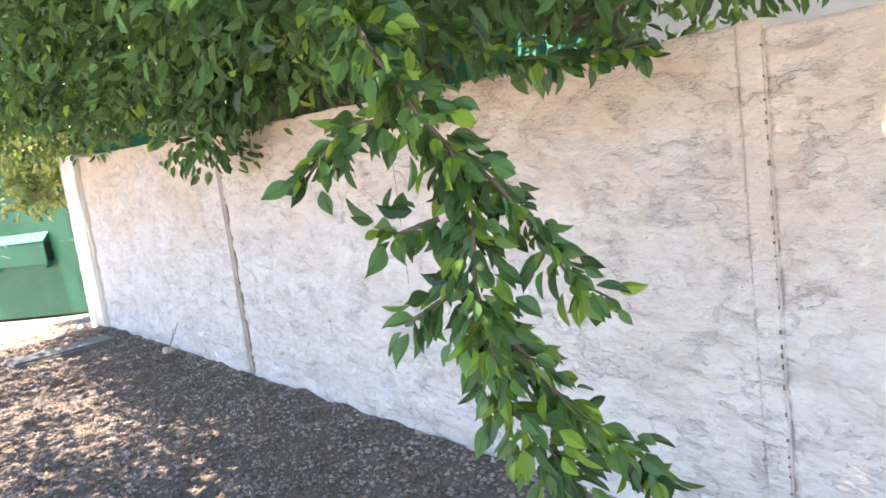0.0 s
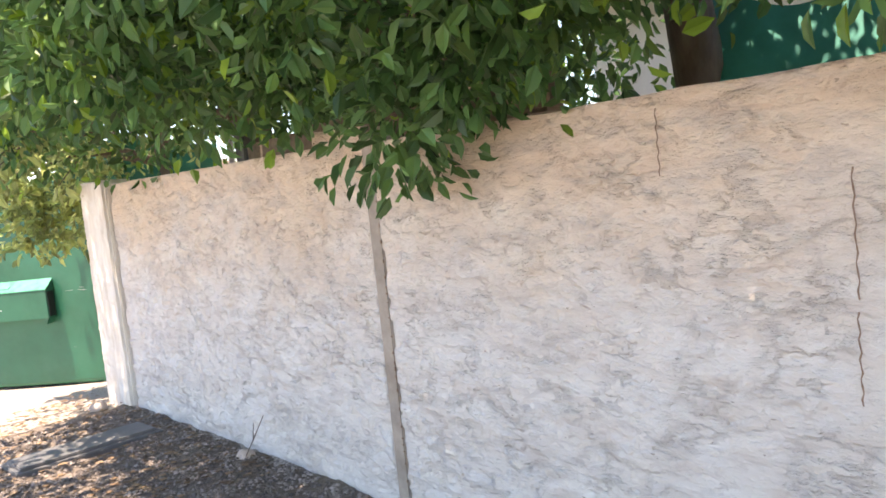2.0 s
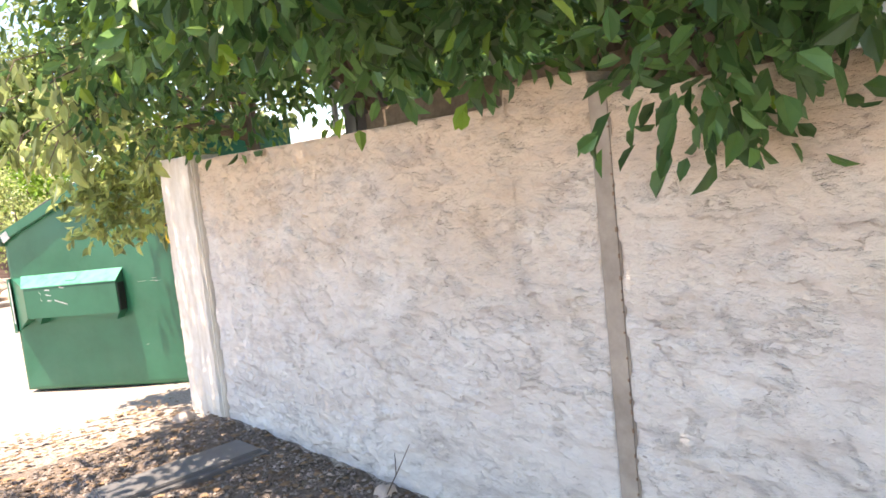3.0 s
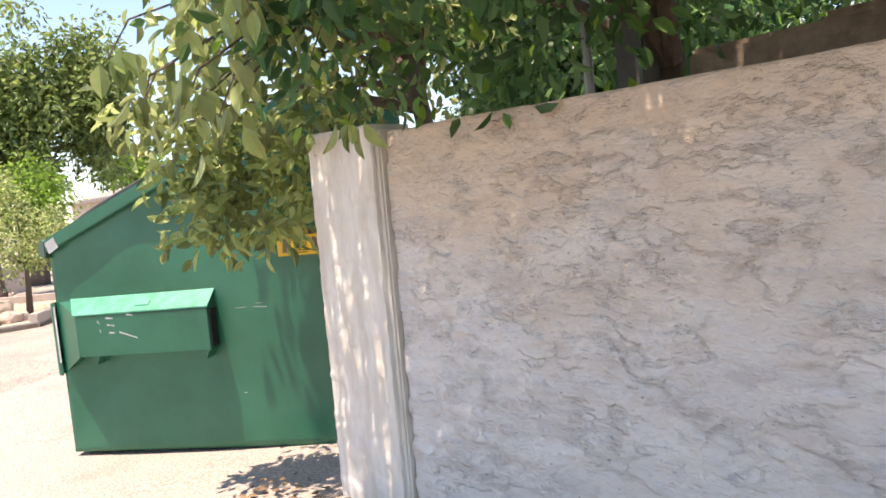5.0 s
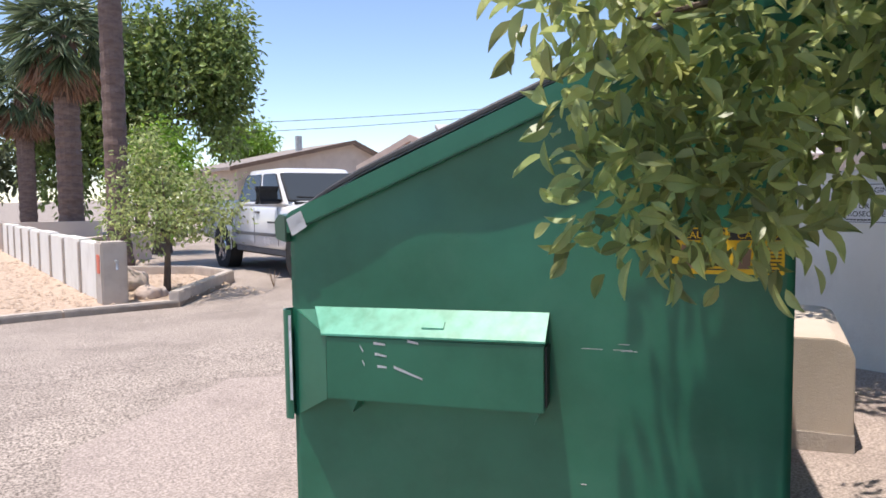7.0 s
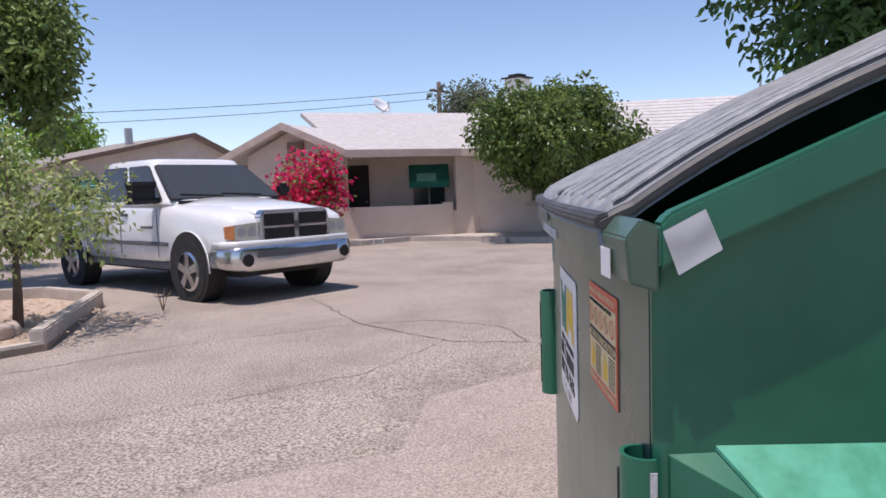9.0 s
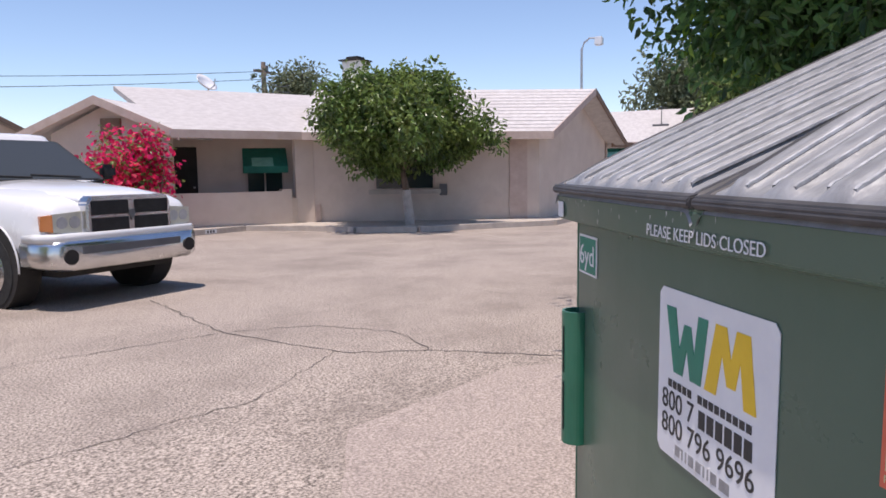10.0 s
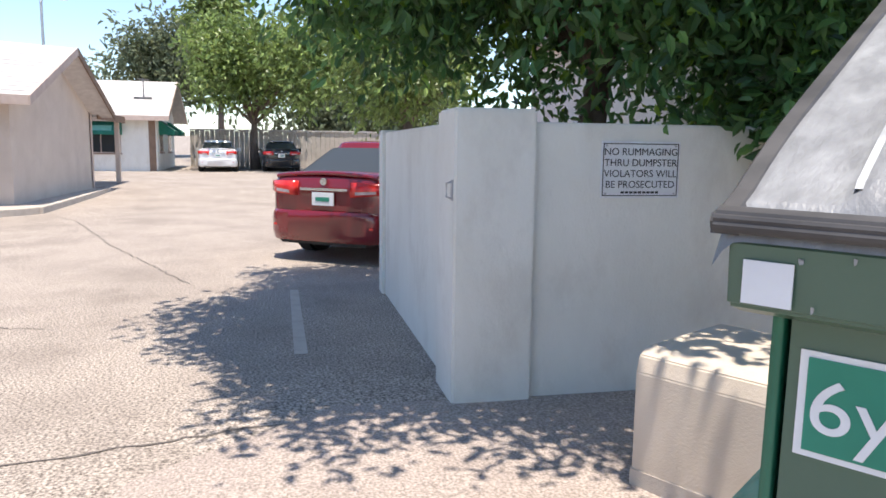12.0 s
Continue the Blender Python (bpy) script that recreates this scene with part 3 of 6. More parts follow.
def dumpster():
    d = thing("waste_container", "dark green steel front-load waste container with ribbed grey plastic lids", "dumpster", (1.37, 10.56, -0.085), 38)
    d.matrix_basis = pose(1.37, 10.56, -0.085, 0, -0.6, 38)
    W, D, H0, S, X0, Z0 = 1.885, 2.0, 1.345, 0.42, 0.012, -0.045

    def dented(x, sgn):
        """A side sheet, drawn in by up to 2 cm between its stiff edges."""
        bm = bmesh.new()
        ny, nz = 64, 48
        rings = []
        for off in (0.0, sgn * 0.012):
            g = []
            for a in range(ny + 1):
                y = -D * a / ny
                top = H0 + S * -y
                row = []
                for b in range(nz + 1):
                    z = Z0 + (top - Z0) * b / nz
                    e = min(1.0, 5 * a / ny, 5 * (1 - a / ny)) * min(1.0, 4 * b / nz, 5 * (1 - b / nz))
                    dent = 0.020 * math.exp(-((y + 1.12) / 0.42) ** 2 - ((z - 1.42) / 0.3) ** 2) - 0.012 * math.exp(-((y + 0.62) / 0.2) ** 2 - ((z - 1.3) / 0.2) ** 2) + 0.006 * noise.noise((y * 2.2, z * 2.2, x))
                    row.append(bm.verts.new((x + off + sgn * e * dent, y, z)))
                g.append(row)
            for p, q in zip(g, g[1:]):
                for b in range(nz):
                    bm.faces.new((p[b], p[b + 1], q[b + 1], q[b]))
            rings.append([r[0] for r in g] + g[-1][1:] + [r[-1] for r in g[::-1][1:]] + g[0][::-1][1:-1])
        n = len(rings[0])
        for k in range(n):
            bm.faces.new((rings[0][k], rings[0][(k + 1) % n], rings[1][(k + 1) % n], rings[1][k]))
        bmesh.ops.recalc_face_normals(bm, faces=bm.faces[:])
        return bm
    part("side_panel", dented(X0, 1), GREEN, d, "scuffed green steel side with faded patches", True)
    part("side_panel", dented(W, -1), GREEN, d, smooth=True)
    part("front_panel", B((X0 + 0.021, -0.02, Z0, W - 0.021, 0.0, H0 - 0.01)), GREEN_REFL, d, "green front panel, greyed in colour for reflected ground")
    part("back_panel", B((X0 + 0.021, -D, Z0, W - 0.021, -D + 0.02, H0 + S * D)), GREEN, d)
    part("floor_plate", B((X0 + 0.021, -D + 0.021, Z0, W - 0.021, -0.021, Z0 + 0.02)), GREEN, d)
    for x in (0.19, W - 0.24):
        part("skid", B((x, -D + 0.1, -0.10, x + 0.1, -0.1, Z0 + 0.01), bevel=0.006), GREEN, d)
    rim = [(0.0, H0 - 0.064), (0.0, H0 + 0.01), (-0.02, H0 + 0.03), (-D - 0.03, H0 + 0.03 + S * (D + 0.03)), (-D - 0.03, H0 - 0.070 + S * (D + 0.03))]
    part("side_rim", prism(rim, X0 - 0.045, X0 - 0.001, bevel=0.006), GREEN, d, "folded green rim with chipped paint")
    part("side_rim", prism(rim, W + 0.001, W + 0.04, bevel=0.006), GREEN, d)
    fr = [(0.001, H0 - 0.10), (0.05, H0 - 0.085), (0.056, H0 - 0.01), (0.03, H0 + 0.022), (0.001, H0 + 0.01)]
    part("front_rim", prism(fr, X0 - 0.044, W + 0.039, bevel=0.004), GREEN_REFL, d)
    # lids
    for x0, x1 in ((0.13, 0.985), (1.005, W + 0.055)):
        lid = part("lid", lid_mesh(x0, x1), LID, d, "ribbed weathered grey plastic lid", True)
        for k in range(int((x1 - x0 - 0.16) / 0.135) + 1):
            xc = x0 + 0.1 + 0.135 * k
            if xc > x1 - 0.07:
                continue
            for o in (0.022, -0.033):
                part("worn_rib_edge", lid_strip(xc + o, xc + o + 0.008, x0, x1), RIBWEAR, lid)
        part("lid_edge", lid_side(x0 - 0.004, x0 + 0.028, x0, x1), DARKLID, lid, "dark rounded lid edge")
        part("lid_edge", lid_side(x1 - 0.028, x1 + 0.004, x0, x1), DARKLID, lid)
        part("lid_lip", prism([(0.066, 1.366), (0.071, 1.355), (0.068, 1.343), (0.045, 1.341), (0.04, 1.372)], x0 - 0.003, x1 + 0.003, bevel=0.004), DARKLID, lid)
    # fork pockets
    for s, x in ((-1, X0), (1, W)):
        o = x + s * 0.112
        p = part("fork_pocket", prism([(x - s * 0.002, 0.605), (o, 0.605), (o, 0.868), (o - s * 0.012, 0.876), (x - s * 0.002, 0.962)], -1.122, -0.222, "y", bevel=0.004), GREEN, d, "steel fork pocket with scratched paint")
        part("pocket_top", slab([(x, -1.127, 0.976), (o + s * 0.004, -1.127, 0.884), (o + s * 0.004, -0.205, 0.878), (x, -0.12, 0.97)], 0.008), GREEN_LIT, p, "pale green top plate, sunlit look put into its colour")
        part("weld_plate", slab([(x + s * 0.055, -0.72, 0.937), (x + s * 0.085, -0.72, 0.914), (x + s * 0.085, -0.63, 0.914), (x + s * 0.055, -0.63, 0.937)], 0.006), GREEN_LIT, p)
        part("pocket_mouth", loft([[(x, -0.224, 0.605), (o, -0.224, 0.605), (o, -0.224, 0.872), (x, -0.224, 0.962)],
                                   [(x, -0.03, 0.5), (x + s * 0.012, -0.03, 0.5), (x + s * 0.012, -0.03, 0.955), (x, -0.03, 0.955)]]), GREEN, p)
        zt = 0.952 if s < 0 else 0.968
        cx, gr = (x + 0.022, 0.042) if s < 0 else (x - 0.04, 0.05)
        arc = [(cx + gr * math.cos(q), 0.012 + (gr - 0.002) * math.sin(q)) for q in steps(-0.35, math.pi + 0.35, 18)]
        inner = [(cx + (gr - 0.008) * math.cos(q), 0.012 + (gr - 0.01) * math.sin(q)) for q in steps(math.pi + 0.35, -0.35, 18)]
        part("guide_bar", prism(arc + inner, 0.475 if s < 0 else 0.535, zt, "z"), GREEN, p, "rounded steel guide bar with worn edges")
        part("slot", B((cx - s * 0.012 - 0.003, 0.03, 0.58, cx - s * 0.012 + 0.003, gr + 0.0115, 0.74), (cx - s * 0.012 - 0.003, 0.03, 0.77, cx - s * 0.012 + 0.003, gr + 0.0115, 0.92)), BLACK, p)
        part("worn_edge", B((cx + s * (gr + 0.001), 0.0, 0.56, cx + s * (gr + 0.0025), 0.012, 0.93), bevel=0.0005), SCUFF, p, "bare scraped metal edge")
        # the pocket is solid: a black sheet on its end gives the inner shade
        part("pocket_hollow", B((x + s * 0.018, -1.131, 0.625, x + s * 0.1, -1.124, 0.86)), BLACK, p)
        for yy in (-0.306, -1.053):
            part("gusset", prism([(yy, 0.604), (yy - 0.05, 0.604), (yy - 0.025, 0.55)], x + s * 0.001, x + s * 0.1), GREEN, p)
    for y0, z0, y1, z1 in ((-0.375, 0.84, -0.39, 0.815), (-0.435, 0.853, -0.485, 0.847), (-0.44, 0.81, -0.49, 0.80), (-0.385, 0.78, -0.395, 0.76), (-0.45, 0.76, -0.49, 0.755), (-0.52, 0.76, -0.64, 0.715), (-0.58, 0.868, -0.625, 0.858)):
        part("scratch", slab([(X0 - 0.1135, y0, z0), (X0 - 0.1135, y1, z1), (X0 - 0.1135, y1, z1 - 0.006), (X0 - 0.1135, y0, z0 - 0.01)], 0.002), WHITE, d)
    for y0, z0, y1 in ((-1.25, 0.84, -1.33), (-1.22, 0.80, -1.26), (-1.39, 0.862, -1.43), (-1.37, 0.84, -1.44), (-1.40, 0.836, -1.46), (-1.2, 0.785, -1.25), (-1.42, 0.765, -1.50), (-1.25, 0.3, -1.27)):
        part("scratch", B((X0 - 0.0015, y1, z0, X0 + 0.001, y0, z0 + 0.0022)), SCUFF, d)
    chips = random.Random(5)
    for k in range(22):
        cx, cz, cw = chips.uniform(0.9, 1.9), H0 - chips.uniform(0.012, 0.03) if k % 3 else H0 - chips.uniform(0.03, 0.075), chips.uniform(0.002, 0.006)
        part("paint_chip", slab([(cx, 0.0572, cz), (cx + cw, 0.0572, cz + 0.001), (cx + cw * 0.8, 0.0572, cz - chips.uniform(0.003, 0.012)), (cx + cw * 0.1, 0.0572, cz - 0.003)], 0.002), SCUFF, d)
    # labels
    for x0, x1, z0, z1 in ((0.065, 0.13, H0 - 0.088, H0 - 0.036), (1.852, 1.905, H0 - 0.078, H0 - 0.03)):
        part("reflector_patch", B((x0, 0.0565, z0, x1, 0.059, z1)), WHITE, d, "white reflective patch")
    part("reflector_patch", slab([(X0 - 0.0475, -0.005, H0 + 0.0), (X0 - 0.0475, -0.085, H0 + 0.035), (X0 - 0.0475, -0.115, H0 - 0.03), (X0 - 0.0475, -0.035, H0 - 0.07)], 0.002), WHITE, d)
    letters("PLEASE KEEP LIDS CLOSED", 0.0385, WHITE, d, on_front(1.212, 1.270, 0.0565), "lettering")
    a = part("company_label", prism([(0.785, 0.765), (0.80, 0.748), (1.227, 0.748), (1.242, 0.765), (1.242, 1.13), (1.227, 1.146), (0.80, 1.146), (0.785, 1.13)], 0.001, 0.003, "y"), WHITE, d, "white company label with green and yellow zigzag mark")
    for x, mat in ((1.205, TEAL_INK), (1.03, YELLOW)):
        zig = [(0, 0), (0.045, 0), (0.065, -0.09), (0.085, -0.03), (0.115, -0.03), (0.13, -0.09), (0.145, 0), (0.185, 0), (0.16, -0.15), (0.115, -0.15), (0.098, -0.085), (0.08, -0.15), (0.04, -0.15)]
        if mat is YELLOW:
            zig = [(p, -0.15 - q) for p, q in zig]
        part("mark", prism([(x - p, 1.105 + q) for p, q in zig], 0.0032, 0.0045, "y"), mat, a)
    for k in range(15):
        if k != 5:
            part("bar", B((1.19 - k * 0.0225 - 0.017, 0.0032, 0.916, 1.19 - k * 0.0225, 0.0042, 0.934)), INK, a)
    letters("800 7", 0.066, INK, a, on_front(1.22, 0.862, 0.0038))
    for k in range(6):
        part("bar", B((1.05 - k * 0.034 - 0.026, 0.0032, 0.862, 1.05 - k * 0.034, 0.0042, 0.902)), INK, a)
    letters("800 796 9696", 0.068, INK, a, on_front(1.22, 0.803, 0.0038))
    for k in range(5):
        part("bar", B((1.15 - k * 0.047 - 0.036, 0.0032, 0.762, 1.15 - k * 0.047, 0.0042, 0.787)), LID, a)
    for k in range(6):
        part("scratch", B((1.15 - k * 0.031, 0.0043, 0.752, 1.156 - k * 0.031, 0.0052, 0.772 + 0.003 * (k * 3 % 8))), WHITE, a)
    c = part("caution_label", B((0.391, 0.001, 0.90, 0.69, 0.003, 1.195)), RED, d, "red and cream warning label with pictograms")
    part("panel", B((0.401, 0.0032, 0.935, 0.68, 0.0042, 1.155)), CREAM, c)
    letters("DO NOT PARK OR BLOCK", 0.0225, CREAM, c, on_front(0.683, 1.167, 0.0036))
    letters("NO HAZARDOUS WASTE ACCEPTED", 0.0145, INK, c, on_front(0.678, 1.141, 0.0048))
    for k in range(5):
        ring = bmesh.new()
        cx, cz = 0.654 - k * 0.056, 1.106
        for j in range(20):
            q = [(cx + r * math.cos(2 * math.pi * (j + o) / 20), 0.0055, cz + 1.15 * r * math.sin(2 * math.pi * (j + o) / 20)) for r, o in ((0.022, 0), (0.022, 1), (0.0185, 1), (0.0185, 0))]
            ring.faces.new([ring.verts.new(v) for v in q])
        part("pictogram", ring, RED, c)
        part("pictogram_bar", slab([(cx + 0.014, 0.0056, cz + 0.016), (cx + 0.011, 0.0056, cz + 0.018), (cx - 0.014, 0.0056, cz - 0.016), (cx - 0.011, 0.0056, cz - 0.018)], 0.001), INK if k % 2 else RED, c)
    for k in range(2):
        x1 = 0.678 - k * 0.139
        part("band", B((x1 - 0.136, 0.0043, 1.035, x1, 0.0052, 1.067)), INK, c)
        letters("CAUTION", 0.0285, CREAM, c, on_front(x1 - 0.022, 1.041, 0.006))
        tri = prism([(x1 - 0.003, 1.041), (x1 - 0.019, 1.041), (x1 - 0.011, 1.061)], 0.0053, 0.0058, "y")
        part("triangle", tri, CREAM, c)
        for j in range(9):
            part("bar", B((x1 - 0.13, 0.0043, 0.942 + j * 0.0098, x1 - 0.072, 0.0048, 0.946 + j * 0.0098)), INK, c)
        part("pictogram", prism([(x1 - 0.015, 0.95), (x1 - 0.055, 0.95), (x1 - 0.06, 0.99), (x1 - 0.03, 1.02)], 0.0043, 0.005, "y"), YELLOW, c)
    letters("FEDERAL LAW: NO DUMPING", 0.021, CREAM, c, on_front(0.683, 0.912, 0.0036))
    c.matrix_basis = pose(-0.142, 0, 0.952 - 0.90 * 0.80) @ Matrix.Diagonal((1, 1, 0.80, 1))
    s = part("size_label", B((1.685, 0.001, 1.055, 1.855, 0.003, 1.19)), WHITE, d, "green 6yd size label with white border")
    part("field", B((1.694, 0.0032, 1.063, 1.846, 0.0042, 1.182)), TEAL_INK, s)
    letters("6yd", 0.098, WHITE, s, on_front(1.844, 1.09, 0.005))
    s.matrix_basis = pose(-0.004, 0, 1.093 - 1.055 * 0.9) @ Matrix.Diagonal((1, 1, 0.9, 1))
    y = part("caution_label", B((-0.003, -1.91, 1.14, -0.001, -1.52, 1.31)), YELLOW, d, "yellow caution label")
    for k in range(2):
        o = -1.53 - k * 0.19
        part("band", B((-0.0042, o - 0.18, 1.265, -0.0032, o, 1.305)), INK, y)
        letters("CAUTION", 0.037, YELLOW, y, on_near(o - 0.03, 1.271, -0.0048))
        for j in range(7):
            part("bar", B((-0.004, o - 0.18, 1.155 + j * 0.014, -0.0032, o - 0.095, 1.160 + j * 0.014)), INK, y)
        part("pictogram", prism([(o - 0.02, 1.16), (o - 0.075, 1.16), (o - 0.08, 1.23), (o - 0.03, 1.25)], -0.004, -0.0032), BROWN, y)
    y.matrix_basis = pose(X0 - 0.004, -0.062, 0.005) @ Matrix.Diagonal((1, 0.995, 0.995, 1))
    bow_front(d)
    return d


dumpster()

# ---- utility box, sign ----
ub = thing("utility_box", "tan rounded utility box with a yellow number tag", "utility box", (4.12, 9.47, 0), 30)
part("shell", prism([(0, 0.04), (0, 0.46), (0.03, 0.53), (0.10, 0.56), (0.72, 0.56), (0.78, 0.53), (0.8, 0.46), (0.8, 0.04)], 0.0, 1.32, "x", bevel=0.006), TAN, ub)
part("seam", B((0.66, -0.003, 0.045, 0.67, 0.803, 0.4), bevel=0.0), CONCRETE, ub)
part("plinth", B((-0.006, -0.006, -0.12, 1.326, 0.806, 0.045), bevel=0.005), CONCRETE, ub)
part("number_tag", B((0.10, -0.006, 0.27, 0.14, -0.001, 0.42)), YELLOW, ub)
for k in range(4):
    part("bar", B((0.108, -0.008, 0.285 + k * 0.033, 0.132, -0.006, 0.303 + k * 0.033)), INK, ub)

sg = thing("warning_sign", "white metal sign with black lettering on the enclosure wall", "sign", (5.947, 10.53, 1.11))
part("plate", B((-0.006, -0.475, 0.0, 0.0, 0.0, 0.315), bevel=0.002), WHITE, sg)
for b in ((-0.0075, -0.465, 0.012, -0.006, -0.46, 0.303), (-0.0075, -0.015, 0.012, -0.006, -0.01, 0.303), (-0.0075, -0.46, 0.012, -0.006, -0.015, 0.017), (-0.0075, -0.46, 0.298, -0.006, -0.015, 0.303)):
    part("border", B(b), INK, sg)
for i, row in enumerate(("NO RUMMAGING", "THRU DUMPSTER", "VIOLATORS WILL", "BE PROSECUTED")):
    letters(row, 0.056, INK, sg, Matrix.Translation((-0.0085, -0.237, 0.238 - i * 0.06)) @ NEAR, align="CENTER")
for k in range(9):
    part("bar", B((-0.008, -0.35 + k * 0.026, 0.026, -0.0065, -0.33 + k * 0.026, 0.038)), INK, sg)
for y, z in ((-0.445, 0.29), (-0.03, 0.29), (-0.445, 0.025), (-0.03, 0.025)):
    part("bolt", cyl((-0.009, y, z), "x", 0.006, 0.006, 10), STEEL, sg)
hk = thing("gate_latch", "small rusty steel hasp on the pier", "latch", (5.90, 11.374, 1.1))
part("staple", tube([(0.03, 0.0, 0.1), (0.03, 0.03, 0.09), (0.03, 0.03, 0.02), (0.03, 0, 0.01)], 0.006, 8), STEEL, hk)
part("plate", B((0.01, -0.004, 0.0, 0.05, 0.003, 0.11), bevel=0.001), STEEL, hk)


# ---- vehicles ----
def wheel(parent, x, y, r, w, side, rim=STEEL):
    ty = part("wheel", cyl((x, y, r), "y", r, w, 32), TYRE, parent, smooth=False)
    yo = y + side * w / 2
    part("rim", cyl((x, yo - side * 0.01, r), "y", r * 0.62, 0.03, 28), BLACK, ty)
    for k in range(5):
        a = 2 * math.pi * k / 5 + 0.3
        c, s = math.cos(a), math.sin(a)
        q = [(x + c * r * f + -s * g, r + s * r * f + c * g) for f, g in ((0.1, -0.045), (0.6, -0.05), (0.6, 0.05), (0.1, 0.045))]
        part("spoke", prism(q, yo - 0.002, yo + side * 0.018, "y"), rim, ty)
    ring = bmesh.new()
    for j in range(28):
        vs = []
        for o, rr, yy in ((0, 0.66, 0.0), (1, 0.66, 0.0), (1, 0.58, 0.02), (0, 0.58, 0.02)):
            a = 2 * math.pi * (j + o) / 28
            vs.append(ring.verts.new((x + rr * r * math.cos(a), yo + side * (yy + 0.002), r + rr * r * math.sin(a))))
        ring.faces.new(vs)
    part("rim_edge", ring, rim, ty)
    part("hub", cyl((x, yo + side * 0.008, r), "y", r * 0.16, 0.03, 16), CHROME, ty)


def hull(stations, round_top=0.16):
    """A smooth body from stations (x, bottom, top, half width, crown)."""
    rings = []
    for x, zb, zt, w, cr in stations:
        h = zt - zb
        k = min(round_top, h * 0.45)
        half = [(w * 0.90, zb), (w * 0.965, zb + 0.05 * h), (w * 0.99, zb + 0.2 * h), (w, zb + 0.45 * h), (w * 0.995, zt - k * 1.4), (w * 0.98, zt - k * 0.75), (w * 0.955, zt - k * 0.36), (w * 0.915, zt - k * 0.1), (w * 0.85, zt + cr * 0.15), (w * 0.6, zt + cr * 0.7), (w * 0.25, zt + cr)]
        rings.append([(x, y, z) for y, z in half] + [(x, -y, z) for y, z in half[::-1]])
    return loft(rings)


def plate(c, t):
    """A pane through four corners with a thickness t."""
    bm = bmesh.new()
    c = [Vector(p) for p in c]
    n = (c[1] - c[0]).cross(c[3] - c[0]).normalized() * t
    lo, hi = [bm.verts.new(p) for p in c], [bm.verts.new(p + n) for p in c]
    bm.faces.new(lo[::-1])
    bm.faces.new(hi)
    for i in range(4):
        bm.faces.new((lo[i], lo[(i + 1) % 4], hi[(i + 1) % 4], hi[i]))
    bmesh.ops.recalc_face_normals(bm, faces=bm.faces[:])
    return bm


def cabin(parent, belt, roof, wb, wr, zb, zr, paint, glassmat=CARGLASS, pillars=()):
    """Upper body: belt and roof spans (front x, rear x), half widths and heights, with panes set between painted pillars."""
    (bf, br), (rf, rr) = belt, roof

    def at(f, s, v):
        """A point on the side: fraction f from front to rear, height fraction v."""
        xb, xt = bf + (br - bf) * f, rf + (rr - rf) * f
        return Vector((xb + (xt - xb) * v, s * (wb + (wr - wb) * v), zb + (zr - zb) * v))
    mid = Vector(((bf + br + rf + rr) / 4, 0, (zb + zr) / 2))

    def ring(k, v, dz):
        """A level outline of the shell with rounded corners, shrunk to k."""
        xf, xr, w = bf + (rf - bf) * v, br + (rr - br) * v, wb + (wr - wb) * v
        out = []
        for j in range(56):
            a = 2 * math.pi * (j + 0.5) / 56
            c, sn = math.cos(a), math.sin(a)
            u = (xf + xr) / 2 + (xf - xr) / 2 * k * math.copysign(abs(c) ** 0.2, c)
            out.append((u - 0.05 * (abs(sn) ** 2) * (1 if c > 0 else -1) * (abs(c) ** 0.2), w * k * math.copysign(abs(sn) ** 0.2, sn), zb + (zr - zb) * v + dz))
        return out
    shell = [ring(1.0, -0.1, 0), ring(1.0, 0.0, 0), ring(1.0, 0.35, 0), ring(1.0, 0.7, 0), ring(1.0, 1.0, 0), ring(0.985, 1.0, 0.028), ring(0.94, 1.0, 0.05), ring(0.82, 1.0, 0.066), ring(0.5, 1.0, 0.076)]
    part("roof", loft(shell), paint, parent, smooth=True)

    def pane(name, c, label):
        """A pane in a black gasket, standing just proud of the shell."""
        n = (c[1] - c[0]).cross(c[3] - c[0]).normalized()
        if n.dot(c[0] - mid) < 0:
            n = -n
        cc = sum(c, Vector()) / 4

        def poly(grow, out):
            q = [cc + (p - cc) * grow for p in c]
            pts = []
            for i in range(4):
                p, prv, nxt = q[i], q[i - 1], q[(i + 1) % 4]
                e = 0.045
                pts += [p + (prv - p).normalized() * e, p + ((prv - p).normalized() + (nxt - p).normalized()) * e * 0.28, p + (nxt - p).normalized() * e]
            return loft([[p + n * (out - 0.02) for p in pts], [p + n * out for p in pts]])
        g = part(name, poly(1.0, 0.010), glassmat, parent, label)
        part("gasket", poly(1.045, 0.006), BLACK, g)
    pane("windscreen", [at(0, 1, 0.07) - Vector((0, wb * 0.07, 0)), at(0, -1, 0.07) + Vector((0, wb * 0.07, 0)), at(0, -1, 0.93) + Vector((0, wr * 0.07, 0)), at(0, 1, 0.93) - Vector((0, wr * 0.07, 0))], "dark windscreen")
    pane("rear_window", [at(1, 1, 0.1) - Vector((0, wb * 0.1, 0)), at(1, -1, 0.1) + Vector((0, wb * 0.1, 0)), at(1, -1, 0.92) + Vector((0, wr * 0.1, 0)), at(1, 1, 0.92) - Vector((0, wr * 0.1, 0))], "dark rear window")
    cuts = [0.05] + sorted(pillars) + [0.95]
    for s in (1, -1):
        for f0, f1 in zip(cuts, cuts[1:]):
            pane("side_window", [at(f0 + 0.03, s, 0.06), at(f1 - 0.03, s, 0.06), at(f1 - 0.03, s, 0.92), at(f0 + 0.03, s, 0.92)], "tinted side window")


